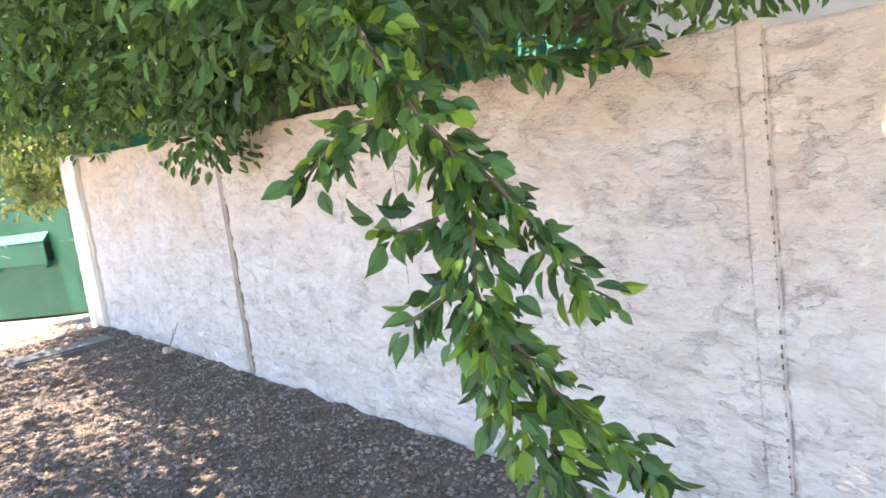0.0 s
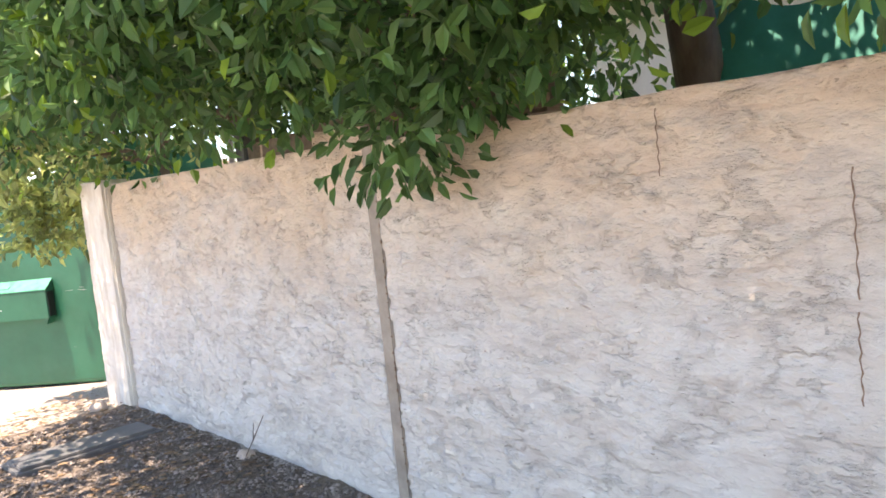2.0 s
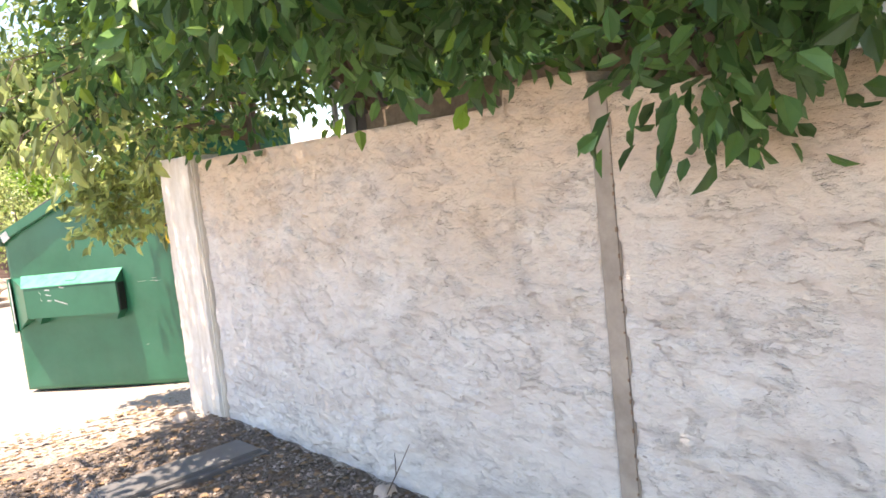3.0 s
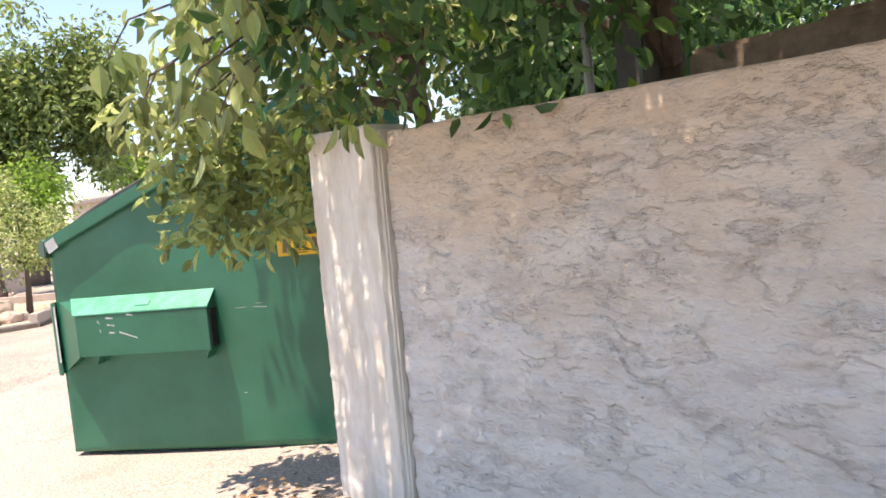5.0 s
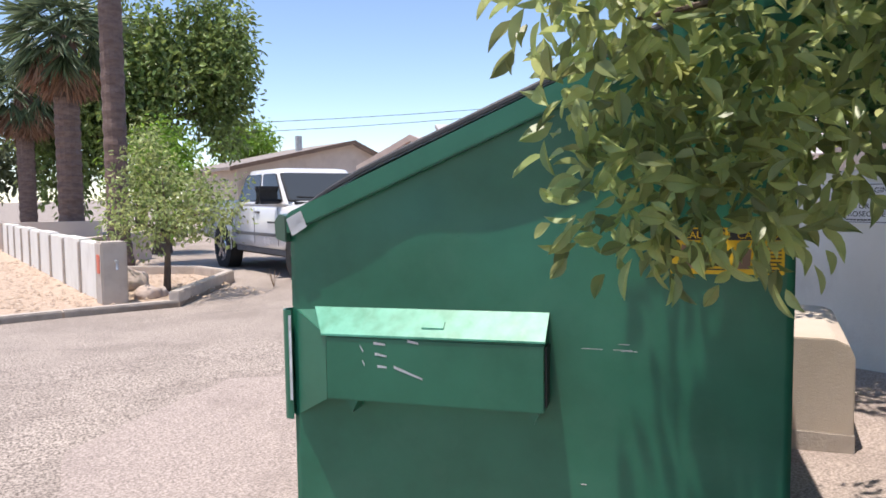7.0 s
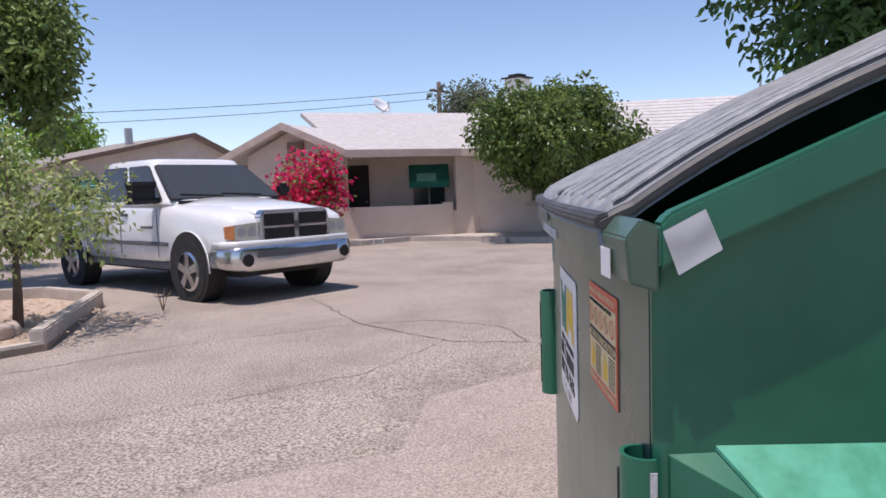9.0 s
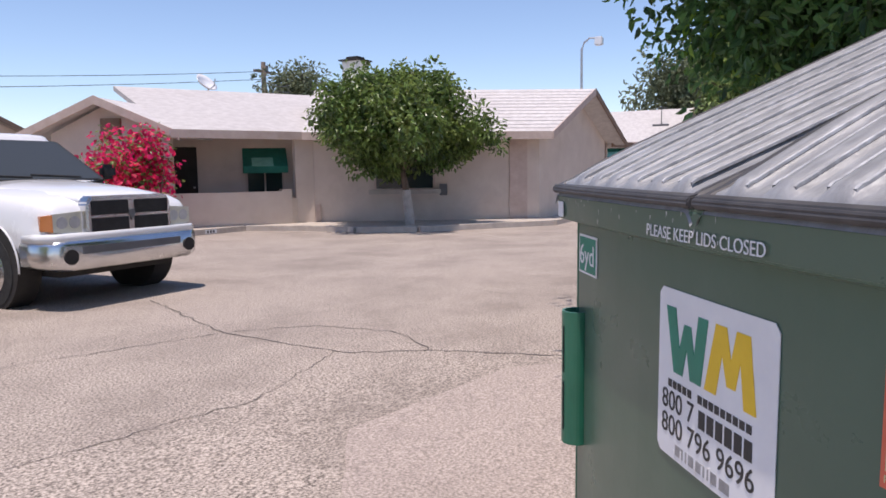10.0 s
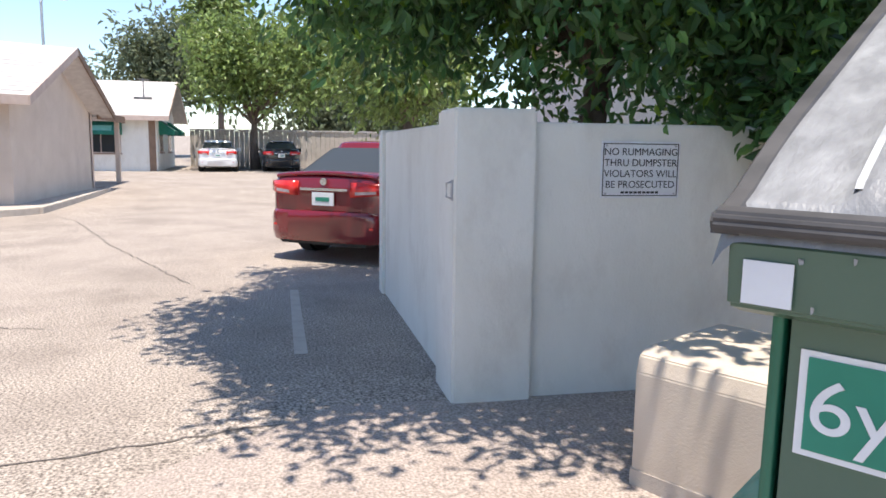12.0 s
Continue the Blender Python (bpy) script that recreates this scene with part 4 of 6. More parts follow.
def pickup():
    t = thing("pickup_truck", "white crew-cab pickup truck with chrome grille parked on the drive", "truck", (6.14, 18.70, 0), -90)
    part("body", hull([(0.90, 0.74, 0.93, 0.80, 0.0), (0.87, 0.66, 1.02, 0.88, 0.02), (0.80, 0.60, 1.07, 0.935, 0.04), (0.62, 0.54, 1.12, 0.975, 0.06), (0.35, 0.5, 1.155, 0.99, 0.075), (0.0, 0.5, 1.185, 0.995, 0.085), (-0.4, 0.49, 1.22, 0.995, 0.08), (-0.62, 0.48, 1.25, 0.99, 0.06), (-0.78, 0.46, 1.28, 0.985, 0.02),
                       (-1.9, 0.46, 1.31, 0.985, 0.0), (-3.0, 0.46, 1.32, 0.985, 0.0)], 0.2), PAINT_W, t, smooth=True)
    part("cargo_bed", hull([(-3.03, 0.5, 1.33, 0.985, 0.0), (-3.6, 0.5, 1.34, 0.99, 0.0), (-4.85, 0.55, 1.35, 0.97, 0.0)], 0.1), PAINT_W, t, smooth=True)
    part("hood", loft([[(x, y, z + 0.07 * (1 - (abs(y) / w) ** 3)) for y in steps(-w, w, 16)] + [(x, y, z - 0.06) for y in steps(w, -w, 16)] for x, z, w in ((0.92, 1.07, 0.44), (0.9, 1.10, 0.48), (0.8, 1.135, 0.54), (0.5, 1.175, 0.63), (0.1, 1.21, 0.70), (-0.3, 1.24, 0.76), (-0.6, 1.265, 0.79))]), PAINT_W, t, smooth=True)
    part("cowl", B((-0.62, -0.80, 1.24, -0.44, 0.80, 1.302), bevel=0.02), BLACK, t)
    cabin(t, (-0.52, -3.0), (-1.30, -2.82), 0.93, 0.74, 1.29, 1.845, PAINT_W, pillars=(0.46,))
    g = part("grille", prism([(-0.50, 0.73), (0.50, 0.73), (0.555, 0.80), (0.545, 1.08), (0.49, 1.155), (-0.49, 1.155), (-0.545, 1.08), (-0.555, 0.80)], 0.80, 0.975, "x", bevel=0.02), CHROME, t, "chrome cross-bar grille")
    for y0, y1 in ((-0.50, -0.035), (0.035, 0.50)):
        for z0, z1 in ((0.775, 0.925), (0.955, 1.105)):
            m = part("mesh", B((0.955, y0, z0, 0.982, y1, z1), bevel=0.006), BLACK, g)
            for j in range(4):
                part("slat", B((0.981, y0 + 0.01, z0 + 0.02 + 0.033 * j, 0.986, y1 - 0.01, z0 + 0.027 + 0.033 * j)), DARK, m)
    part("emblem", prism([(-0.035, 1.0), (0.035, 1.0), (0.04, 0.95), (0.0, 0.88), (-0.04, 0.95)], 0.975, 0.992, "x", bevel=0.004), GREYTRIM, g)
    for s in (1, -1):
        h = part("headlight", loft([[(x, s * y, z) for y, z in ((0.565, 0.79), (0.565, 1.005), (0.885, 0.985), (0.885, 0.80))] if f else [(x, s * y, z) for y, z in ((0.555, 0.80), (0.555, 0.995), (0.82, 0.985), (0.82, 0.80))] for f, x in ((0, 0.72), (1, 0.905))]), LENS, t, "clear headlight")
        for yy in (0.645, 0.79):
            part("reflector", cyl((0.90, s * yy, 0.895), "x", 0.062, 0.022, 18), STEEL, h)
        part("indicator", loft([[(0.904, s * 0.886, 0.805), (0.904, s * 0.886, 0.98), (0.80, s * 0.952, 0.965), (0.80, s * 0.952, 0.82)], [(0.78, s * 0.86, 0.81), (0.78, s * 0.86, 0.98), (0.74, s * 0.93, 0.965), (0.74, s * 0.93, 0.82)]]), AMBER, t, "amber indicator")
        m = part("side_mirror", B((-0.90, s * 1.04, 1.32, -0.77, s * 1.27, 1.52), bevel=0.05), BLACK, t, "black door mirror")
        part("mirror_arm", B((-0.88, s * 0.90, 1.29, -0.80, s * 1.07, 1.34), bevel=0.012), BLACK, m)
        part("side_molding", B((-2.80, s * 0.994 - 0.014, 0.70, -0.50, s * 0.994 + 0.014, 0.755), bevel=0.012), GREYTRIM, t, "grey door molding")
        part("rocker", B((-2.95, s * 0.90 - 0.03, 0.38, -0.48, s * 0.90 + 0.03, 0.47), bevel=0.01), GREYTRIM, t)
        for x in (-0.78, -1.86, -2.99):
            part("door_gap", B((x - 0.004, s * 0.989 - 0.004, 0.55, x + 0.004, s * 0.989 + 0.004, 1.2)), GREYTRIM, t)
        for x in (-1.72, -2.78):
            part("door_handle", B((x - 0.09, s * 0.99 - 0.02, 1.10, x + 0.09, s * 0.99 + 0.02, 1.14), bevel=0.01), GREYTRIM, t)
        for k in range(5):
            part("badge_letter", B((-0.95 - k * 0.07, s * 0.995 - 0.006, 0.93, -0.91 - k * 0.07, s * 0.995 + 0.006, 0.965)), GREYTRIM, t)
        for x in (0.0, -3.56):
            # solid dark disc, just proud of the body, stands for the arch's shade
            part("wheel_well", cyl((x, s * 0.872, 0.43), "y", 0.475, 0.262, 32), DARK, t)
            part("arch_lip", tube([(x + 0.478 * math.cos(a), s * 0.992, 0.43 + 0.478 * math.sin(a)) for a in steps(-0.1, math.pi + 0.1, 20)], 0.011, 8), PAINT_W, t, smooth=True)
            wheel(t, x, s * 0.88, 0.39, 0.26, s, CHROME)
        part("wiper", tube([(-0.59, s * 0.32 + 0.25, 1.36), (-0.63, s * 0.32 - 0.38, 1.39)], 0.012, 6), BLACK, t)
    bp = part("bumper", loft([[(x, y, z) for y, z in ((w * 0.99, 0.46), (w, 0.55), (w, 0.66), (w * 0.97, 0.71), (-w * 0.97, 0.71), (-w, 0.66), (-w, 0.55), (-w * 0.99, 0.46), (-w * 0.9, 0.41), (w * 0.9, 0.41))] for x, w in ((0.52, 1.005), (0.72, 1.0), (0.86, 0.975), (0.95, 0.92), (1.0, 0.82))]), CHROME, t, "chrome front bumper", True)
    part("bumper_cap", loft([[(x, y, z) for y, z in ((w, 0.70), (w, 0.76), (w * 0.97, 0.785), (-w * 0.97, 0.785), (-w, 0.76), (-w, 0.70))] for x, w in ((0.55, 0.995), (0.8, 0.985), (0.92, 0.93), (0.985, 0.83))]), PAINT_W, bp, smooth=True)
    part("air_intake", B((0.97, -0.66, 0.55, 1.008, 0.66, 0.67), bevel=0.02), GREYTRIM, bp)
    for s in (1, -1):
        part("fog_lamp", cyl((0.955, s * 0.77, 0.55), "x", 0.078, 0.11, 20), DARK, bp)
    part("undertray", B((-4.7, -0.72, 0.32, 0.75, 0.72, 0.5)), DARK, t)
    return t


def sedan(label, at, rz, paint, name="sedan"):
    """A four-door saloon; its rear bumper's middle at the origin, nose along x."""
    t = thing(name, label, "car", at, rz)
    part("body", hull([(0.05, 0.60, 0.86, 0.60, 0.0), (0.07, 0.40, 0.98, 0.72, 0.01), (0.12, 0.28, 1.035, 0.79, 0.025), (0.22, 0.24, 1.06, 0.845, 0.03), (0.4, 0.22, 1.065, 0.875, 0.03), (0.8, 0.21, 1.04, 0.885, 0.02), (1.4, 0.2, 1.0, 0.885, 0.0), (3.1, 0.2, 0.97, 0.885, 0.0),
                       (3.5, 0.2, 0.95, 0.88, 0.05), (4.2, 0.22, 0.82, 0.85, 0.04), (4.5, 0.28, 0.7, 0.74, 0.0), (4.58, 0.36, 0.58, 0.6, 0.0)], 0.14), paint, t, smooth=True)
    cabin(t, (3.35, 0.42), (2.35, 1.15), 0.80, 0.60, 0.98, 1.40, paint, pillars=(0.5,))
    part("bumper", loft([[(x, y, z) for y, z in ((w * 0.96, 0.26), (w, 0.36), (w, 0.52), (w * 0.985, 0.58), (w * 0.95, 0.62), (-w * 0.95, 0.62), (-w * 0.985, 0.58), (-w, 0.52), (-w, 0.36), (-w * 0.96, 0.26))] for x, w in ((-0.04, 0.48), (-0.03, 0.60), (0.0, 0.70), (0.06, 0.78), (0.15, 0.84), (0.3, 0.885), (0.55, 0.895))]), paint, t, smooth=True)
    part("valance", B((-0.02, -0.62, 0.22, 0.3, 0.62, 0.33), bevel=0.02), BLACK, t)
    part("trunk_lip", tube([(0.10, y, 1.075 - 0.05 * (abs(y) / 0.75) ** 2) for y in steps(-0.72, 0.72, 8)], 0.025, 8), paint, t)
    part("chrome_strip", B((0.02, -0.34, 0.865, 0.06, 0.34, 0.895), bevel=0.008), CHROME, t, "chrome strip")
    p = part("number_plate", B((0.012, -0.155, 0.69, 0.03, 0.155, 0.845), bevel=0.003), WHITE, t)
    part("plate_bars", B((0.008, -0.1, 0.74, 0.013, 0.1, 0.79)), TEAL_INK, p)
    part("emblem", cyl((0.045, 0, 0.975), "x", 0.045, 0.03, 20), CHROME, t)
    for s in (1, -1):
        lens = []
        for f in (0, 0.2, 0.4, 0.6, 0.8, 1):
            x, y = 0.2 * f ** 2.4, s * (0.40 + 0.48 * f)
            lens.append([(x - 0.006, y, 0.80 + 0.04 * f), (x - 0.012, y, 0.88 + 0.03 * f), (x + 0.004, y, 0.975 - 0.01 * f), (x + 0.12, y - s * 0.03, 0.975 - 0.01 * f), (x + 0.12, y - s * 0.03, 0.80 + 0.04 * f)])
        tl = part("tail_light", loft(lens), TAIL, t, "red tail light", True)
        part("clear_lens", loft([[(x + 0.2 * f ** 2.4 - 0.013, s * (0.40 + 0.48 * f), z) for x, z in ((0, 0.825 + 0.03 * f), (-0.004, 0.86 + 0.03 * f), (0.03, 0.86 + 0.03 * f), (0.03, 0.825 + 0.03 * f))] for f in (0.15, 0.4, 0.65)]), TAILW, tl)
        part("reflector", B((-0.012, s * 0.62 - 0.09, 0.43, 0.03, s * 0.62 + 0.09, 0.455)), TAIL, t)
        part("side_mirror", B((3.0, s * 0.9, 0.98, 3.12, s * 1.06, 1.1), bevel=0.03), paint, t)
        for x in (1.0, 3.65):
            # no opening is cut: a dark disc gives the shade round the wheel
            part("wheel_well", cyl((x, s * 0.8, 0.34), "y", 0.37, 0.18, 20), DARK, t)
            wheel(t, x, s * 0.78, 0.32, 0.22, s)
    return t


pickup()
sedan("dark red saloon parked nose-in beside the wall", (11.0, 11.80, 0), -38, PAINT_R)
sedan("white saloon parked by the far fence", (38.0, 15.2, height(38, 0)), 4, PAINT_W)
sedan("black saloon parked by the far fence", (38.5, 12.3, height(38, 0)), 2, PAINT_K)

# ---- buildings ----
def run_wall(name, p, q, z0, z1, thick, mat, parent, bevel=0.0):
    """A wall from p to q, its thickness to the left of the way."""
    d = Vector((q[0] - p[0], q[1] - p[1], 0)).normalized()
    n = Vector((-d.y, d.x, 0)) * thick
    pts = [(p[0], p[1]), (q[0], q[1]), (q[0] + n.x, q[1] + n.y), (p[0] + n.x, p[1] + n.y)]
    return part(name, prism(pts, z0, z1, "z", bevel), mat, parent)


def placed(parent, p, q, f, out=0.0):
    """A frame of reference on a wall from p to q, at fraction f, standing off by out to the right of the way."""
    d = Vector((q[0] - p[0], q[1] - p[1], 0))
    a = math.degrees(math.atan2(d.y, d.x))
    n = Vector((d.y, -d.x, 0)).normalized() * out
    return pose(p[0] + d.x * f + n.x, p[1] + d.y * f + n.y, 0, 0, 0, a)


def window(parent, m, w, z0, z1, awning=0.0):
    fr = part("window", B((-w / 2 - 0.05, -0.02, z0 - 0.05, w / 2 + 0.05, 0.03, z1 + 0.05), bevel=0.006), FASCIA, parent)
    fr.matrix_basis = m
    part("pane", B((-w / 2, -0.03, z0, -0.02, -0.021, z1)), PANE, fr)
    part("pane", B((0.02, -0.03, z0, w / 2, -0.021, z1)), PANE, fr)
    part("sill", B((-w / 2 - 0.1, -0.08, z0 - 0.1, w / 2 + 0.1, 0.0, z0 - 0.05), bevel=0.006), BROWN, fr)
    if awning:
        a = part("awning", prism([(0.0, z1 + 0.45), (-awning, z1 - 0.05), (-awning, z1 - 0.22), (-awning + 0.012, z1 - 0.22), (-awning + 0.012, z1 - 0.06), (0.0, z1 + 0.42)], -w / 2 - 0.12, w / 2 + 0.12), AWNING, parent, "green canvas awning")
        a.matrix_basis = m
        part("awning_stripe", slab([(-w / 2 + 0.1, -awning * 0.98, z1 - 0.03), (w / 2 - 0.25, -awning * 0.98, z1 - 0.03), (w / 2 - 0.25, -awning * 0.55, z1 + 0.19), (-w / 2 + 0.1, -awning * 0.55, z1 + 0.19)], 0.012), AWNING_L, a)
        for x in (-w / 2 - 0.12, w / 2 + 0.1):
            part("awning_cheek", prism([(0.0, z1 + 0.43), (-awning, z1 - 0.06), (-awning, z1 - 0.22), (0, z1 - 0.22)], x, x + 0.012), AWNING, a)
    return fr


A1, C1, G1 = (16.3, 23.0), (19.4, 17.85), (26.2, 17.85)
house = thing("house", "low beige stucco bungalow with a white shingle roof", "house")
for p, q in ((A1, C1), (C1, G1)):
    run_wall("wall", p, q, -0.1, 2.44, 0.2, HOUSE, house)
run_wall("wall", (21.9, 26.3), (16.3, 23.0), -0.1, 2.44, 0.2, HOUSE, house)
run_wall("wall", (26.2, 17.85), (26.2, 27.0), -0.1, 2.44, 0.2, HOUSE, house)
part("gable_wall", prism([(19.4, 2.44), (26.2, 2.44), (22.8, 3.68)], 17.86, 18.04, "y"), HOUSE, house)
run_wall("corner_strip", (18.97, 18.53), (19.22, 18.12), 0.0, 2.4, -0.015, FASCIA, house)
run_wall("corner_strip", (26.05, 17.84), (26.24, 17.84), 0.0, 2.4, -0.015, FASCIA, house)
r = Vector((-0.516, 0.857, 0))
n1 = Vector((-0.857, -0.516, 0))
c0 = Vector((*C1, 2.36)) + n1 * 0.5 - r * 0.1
a0 = Vector((*A1, 2.40)) + n1 * 0.5 + r * 0.2
pk = Vector((22.8, 17.30, 3.80))
c0.y = 17.35
part("roof", slab([c0, pk, pk + r * 8.4, a0], 0.12), ROOF, house, "white asphalt shingles")
part("roof", slab([pk + Vector((0.002, 0, 0)), (26.7, 17.3, 2.34), (26.7, 27, 2.34), pk + r * 8.4 + Vector((0.002, 0, 0))], 0.12), ROOF, house)
for k in range(1, 13):
    f = k / 13
    part("shingle_course", slab([c0.lerp(pk, f) + Vector((0, 0, 0.012)), c0.lerp(pk, f + 0.012) + Vector((0, 0, 0.012)), a0.lerp(pk + r * 8.4, f + 0.012) + Vector((0, 0, 0.012)), a0.lerp(pk + r * 8.4, f) + Vector((0, 0, 0.012))], 0.012), ROOF, house)
part("fascia", slab([c0 + Vector((0, -0.004, 0.02)), c0 + n1 * 0.03 + Vector((0, 0, 0.02)), a0 + n1 * 0.03 + Vector((0, 0, 0.02)), a0 + Vector((0, 0, 0.02))], 0.2), FASCIA, house)
part("rake_board", slab([c0 + Vector((0, -0.006, 0.02)), pk + Vector((0, -0.006, 0.02)), pk + Vector((0, -0.04, 0.02)), c0 + Vector((0, -0.04, 0.02))], 0.2), FASCIA, house)
part("rake_board", slab([pk + Vector((0, -0.006, 0.02)), Vector((26.7, 17.294, 2.36)), Vector((26.7, 17.26, 2.36)), pk + Vector((0, -0.04, 0.02))], 0.2), BROWN, house)
window(house, placed(house, A1, C1, 0.40, 0.0), 1.5, 0.95, 1.95)
part("window_ledge", B((-0.95, -0.14, 0.80, 0.95, -0.02, 0.92), bevel=0.01), CONCRETE, house).matrix_basis = placed(house, A1, C1, 0.40, 0.0)
part("wall_box", B((-0.1, -0.12, 0.75, 0.1, 0.0, 1.05), bevel=0.01), GREYTRIM, house).matrix_basis = placed(house, A1, C1, 0.57, 0.0)
part("downpipe", B((-0.06, -0.05, 0.1, 0.06, 0.0, 0.55), bevel=0.01), FASCIA, house).matrix_basis = placed(house, A1, C1, 0.02, 0.0)
# porch wing
P0, P1 = (14.0, 26.6), (16.6, 23.9)
run_wall("porch_wall", P0, P1, 0.0, 2.5, 0.15, HOUSE, house)
part("porch_pillar", prism([(15.95, 23.3), (16.3, 22.98), (16.45, 23.2), (16.1, 23.5)], 0.0, 2.4, "z"), HOUSE, house)
dr = part("door", B((-0.45, -0.04, 0.1, 0.45, 0.0, 2.1), bevel=0.01), DARK, house, "dark security door")
dr.matrix_basis = placed(house, P0, P1, 0.22, 0.0)
part("door_handle", cyl((0.36, -0.06, 1.05), "y", 0.025, 0.05, 12), STEEL, dr)
window(house, placed(house, P0, P1, 0.80, 0.0), 0.9, 0.75, 1.62, 0.6)
part("roof", slab([(13.0, 24.55, 2.42), (16.25, 22.9, 2.42), (21.6, 26.2, 4.0), (15.6, 29.6, 4.0)], 0.14), ROOF, house)
part("fascia", slab([(12.98, 24.50, 2.44), (16.22, 22.85, 2.44), (16.24, 22.89, 2.44), (13.0, 24.54, 2.44)], 0.2), FASCIA, house)
part("gable_wall", loft([[(13.35, 24.95, 0), (12.2, 27.7, 0), (12.2, 27.7, 2.4), (12.72, 26.4, 3.05), (13.35, 24.95, 2.4)], [(13.5, 25.02, 0), (12.35, 27.77, 0), (12.35, 27.77, 2.4), (12.87, 26.47, 3.05), (13.5, 25.02, 2.4)]]), HOUSE, house)
part("roof", slab([(13.2, 24.45, 2.35), (12.35, 26.25, 3.22), (16.5, 28.2, 3.3), (17.0, 26.2, 2.42)], 0.12), ROOF, house)
part("roof", slab([(12.35, 26.25, 3.222), (11.6, 28.2, 2.35), (15.6, 30.2, 2.35), (16.5, 28.2, 3.302)], 0.12), ROOF, house)
part("rake_board", slab([(13.19, 24.44, 2.38), (12.34, 26.24, 3.25), (12.28, 26.21, 3.25), (13.13, 24.41, 2.38)], 0.2), FASCIA, house)
part("rake_board", slab([(12.34, 26.24, 3.25), (11.59, 28.19, 2.38), (11.53, 28.16, 2.38), (12.28, 26.21, 3.25)], 0.2), FASCIA, house)
part("vent_louvre", B((-0.25, -0.2, 2.35, 0.25, -0.1, 2.75), bevel=0.01), BROWN, house).matrix_basis = placed(house, (12.2, 27.7), (13.35, 24.95), 0.52, -0.12)
ch = part("chimney", B((21.4, 24.9, 3.6, 22.05, 25.55, 5.1), bevel=0.015), PAINTWALL, house)
part("chimney_cap", B((21.32, 24.82, 5.1, 22.13, 25.63, 5.15), (21.5, 25.0, 5.15, 21.95, 25.45, 5.25)), DARK, ch)
dish = thing("satellite_dish", "white satellite dish on the roof", "satellite dish", (20.0, 30.4, 3.5))
part("mast", tube([(0, 0, 0), (0, 0, 0.75)], 0.04, 8), STEEL, dish)
facing = Vector((0.1, -0.75, 0.7)).to_track_quat("Z", "Y").to_matrix()
bowl = [[facing @ Vector((0.44 * k * math.cos(2 * math.pi * j / 24), 0.38 * k * math.sin(2 * math.pi * j / 24), 0.16 * k * k + o)) + Vector((0, 0, 1.0)) for j in range(24)] for k, o in ((0.05, 0), (0.4, 0), (0.75, 0), (1.0, 0), (1.0, -0.02), (0.7, -0.03), (0.05, -0.03))]
part("dish", loft(bowl), PAINT_W, dish, smooth=True)
part("feed_arm", tube([(0, 0, 0.75), (0.05, -0.4, 0.95), (0.06, -0.45, 1.2)], 0.02, 6), STEEL, dish)
pw = thing("patio_wall", "low beige stucco patio wall before the porch", "wall", kind="structure")
run_wall("panel", (13.0, 24.95), (15.55, 23.42), -0.1, 0.93, 0.15, HOUSE, pw)
run_wall("end_post", (15.55, 23.44), (15.78, 23.30), -0.1, 0.98, 0.2, HOUSE, pw)
run_wall("panel", (15.78, 23.32), (16.1, 23.25), -0.1, 0.75, 0.15, HOUSE, pw)

# carport and second house
cp = thing("carport", "small flat-roofed carport on a white post", "carport")
part("roof", B((26.3, 17.7, 2.22, 30.2, 22.0, 2.36), bevel=0.01), ROOF, cp)
part("fascia", B((26.3, 17.66, 2.16, 30.24, 17.70, 2.38)), BROWN, cp)
part("post", B((29.8, 17.8, 0.0, 29.95, 17.95, 2.22), bevel=0.01), HOUSE, cp)
h2 = thing("house", "cream bungalow with white roof and green awnings", "house")
zb = height(39, 0)
part("wall", B((38.4, 17.9, zb - 0.2, 44.0, 28.0, 2.85)), PAINTWALL, h2)
part("gable_wall", prism([(38.4, 2.85), (44.0, 2.85), (41.2, 4.4)], 17.902, 18.1, "y"), PAINTWALL, h2)
part("roof", slab([(37.8, 17.3, 2.72), (41.2, 17.3, 4.52), (41.2, 28.5, 4.52), (37.8, 28.5, 2.72)], 0.14), ROOF, h2)
part("roof", slab([(41.203, 17.3, 4.52), (44.6, 17.3, 2.72), (44.6, 28.5, 2.72), (41.203, 28.5, 4.52)], 0.14), ROOF, h2)
part("fascia", slab([(37.76, 17.3, 2.74), (37.8, 17.3, 2.74), (37.8, 28.5, 2.74), (37.76, 28.5, 2.74)], 0.22), FASCIA, h2)
part("rake_board", slab([(37.8, 17.26, 2.74), (41.2, 17.26, 4.54), (41.2, 17.3, 4.54), (37.8, 17.3, 2.74)], 0.24), FASCIA, h2)
part("rake_board", slab([(41.2, 17.26, 4.54), (44.6, 17.26, 2.74), (44.6, 17.3, 2.74), (41.2, 17.3, 4.54)], 0.24), FASCIA, h2)
window(h2, pose(38.4, 20.3, zb, 0, 0, -90), 1.6, 0.85, 1.85, 0.5)
for x in (39.6, 42.3):
    window(h2, pose(x, 17.9, zb, 0, 0, 0), 0.9, 0.9, 1.9, 0.7)
part("corner_strip", B((38.385, 17.95, zb, 38.402, 18.25, zb + 2.5)), BROWN, h2)
an = thing("roof_aerial", "thin roof aerial on a tripod", "aerial", (39.6, 18.6, 3.55))
part("mast", tube([(0, 0, 0), (0, 0, 1.0)], 0.025, 6), GREYTRIM, an)
part("boom", tube([(-0.1, -0.3, 0.9), (0.1, 0.3, 0.95)], 0.02, 6), GREYTRIM, an)
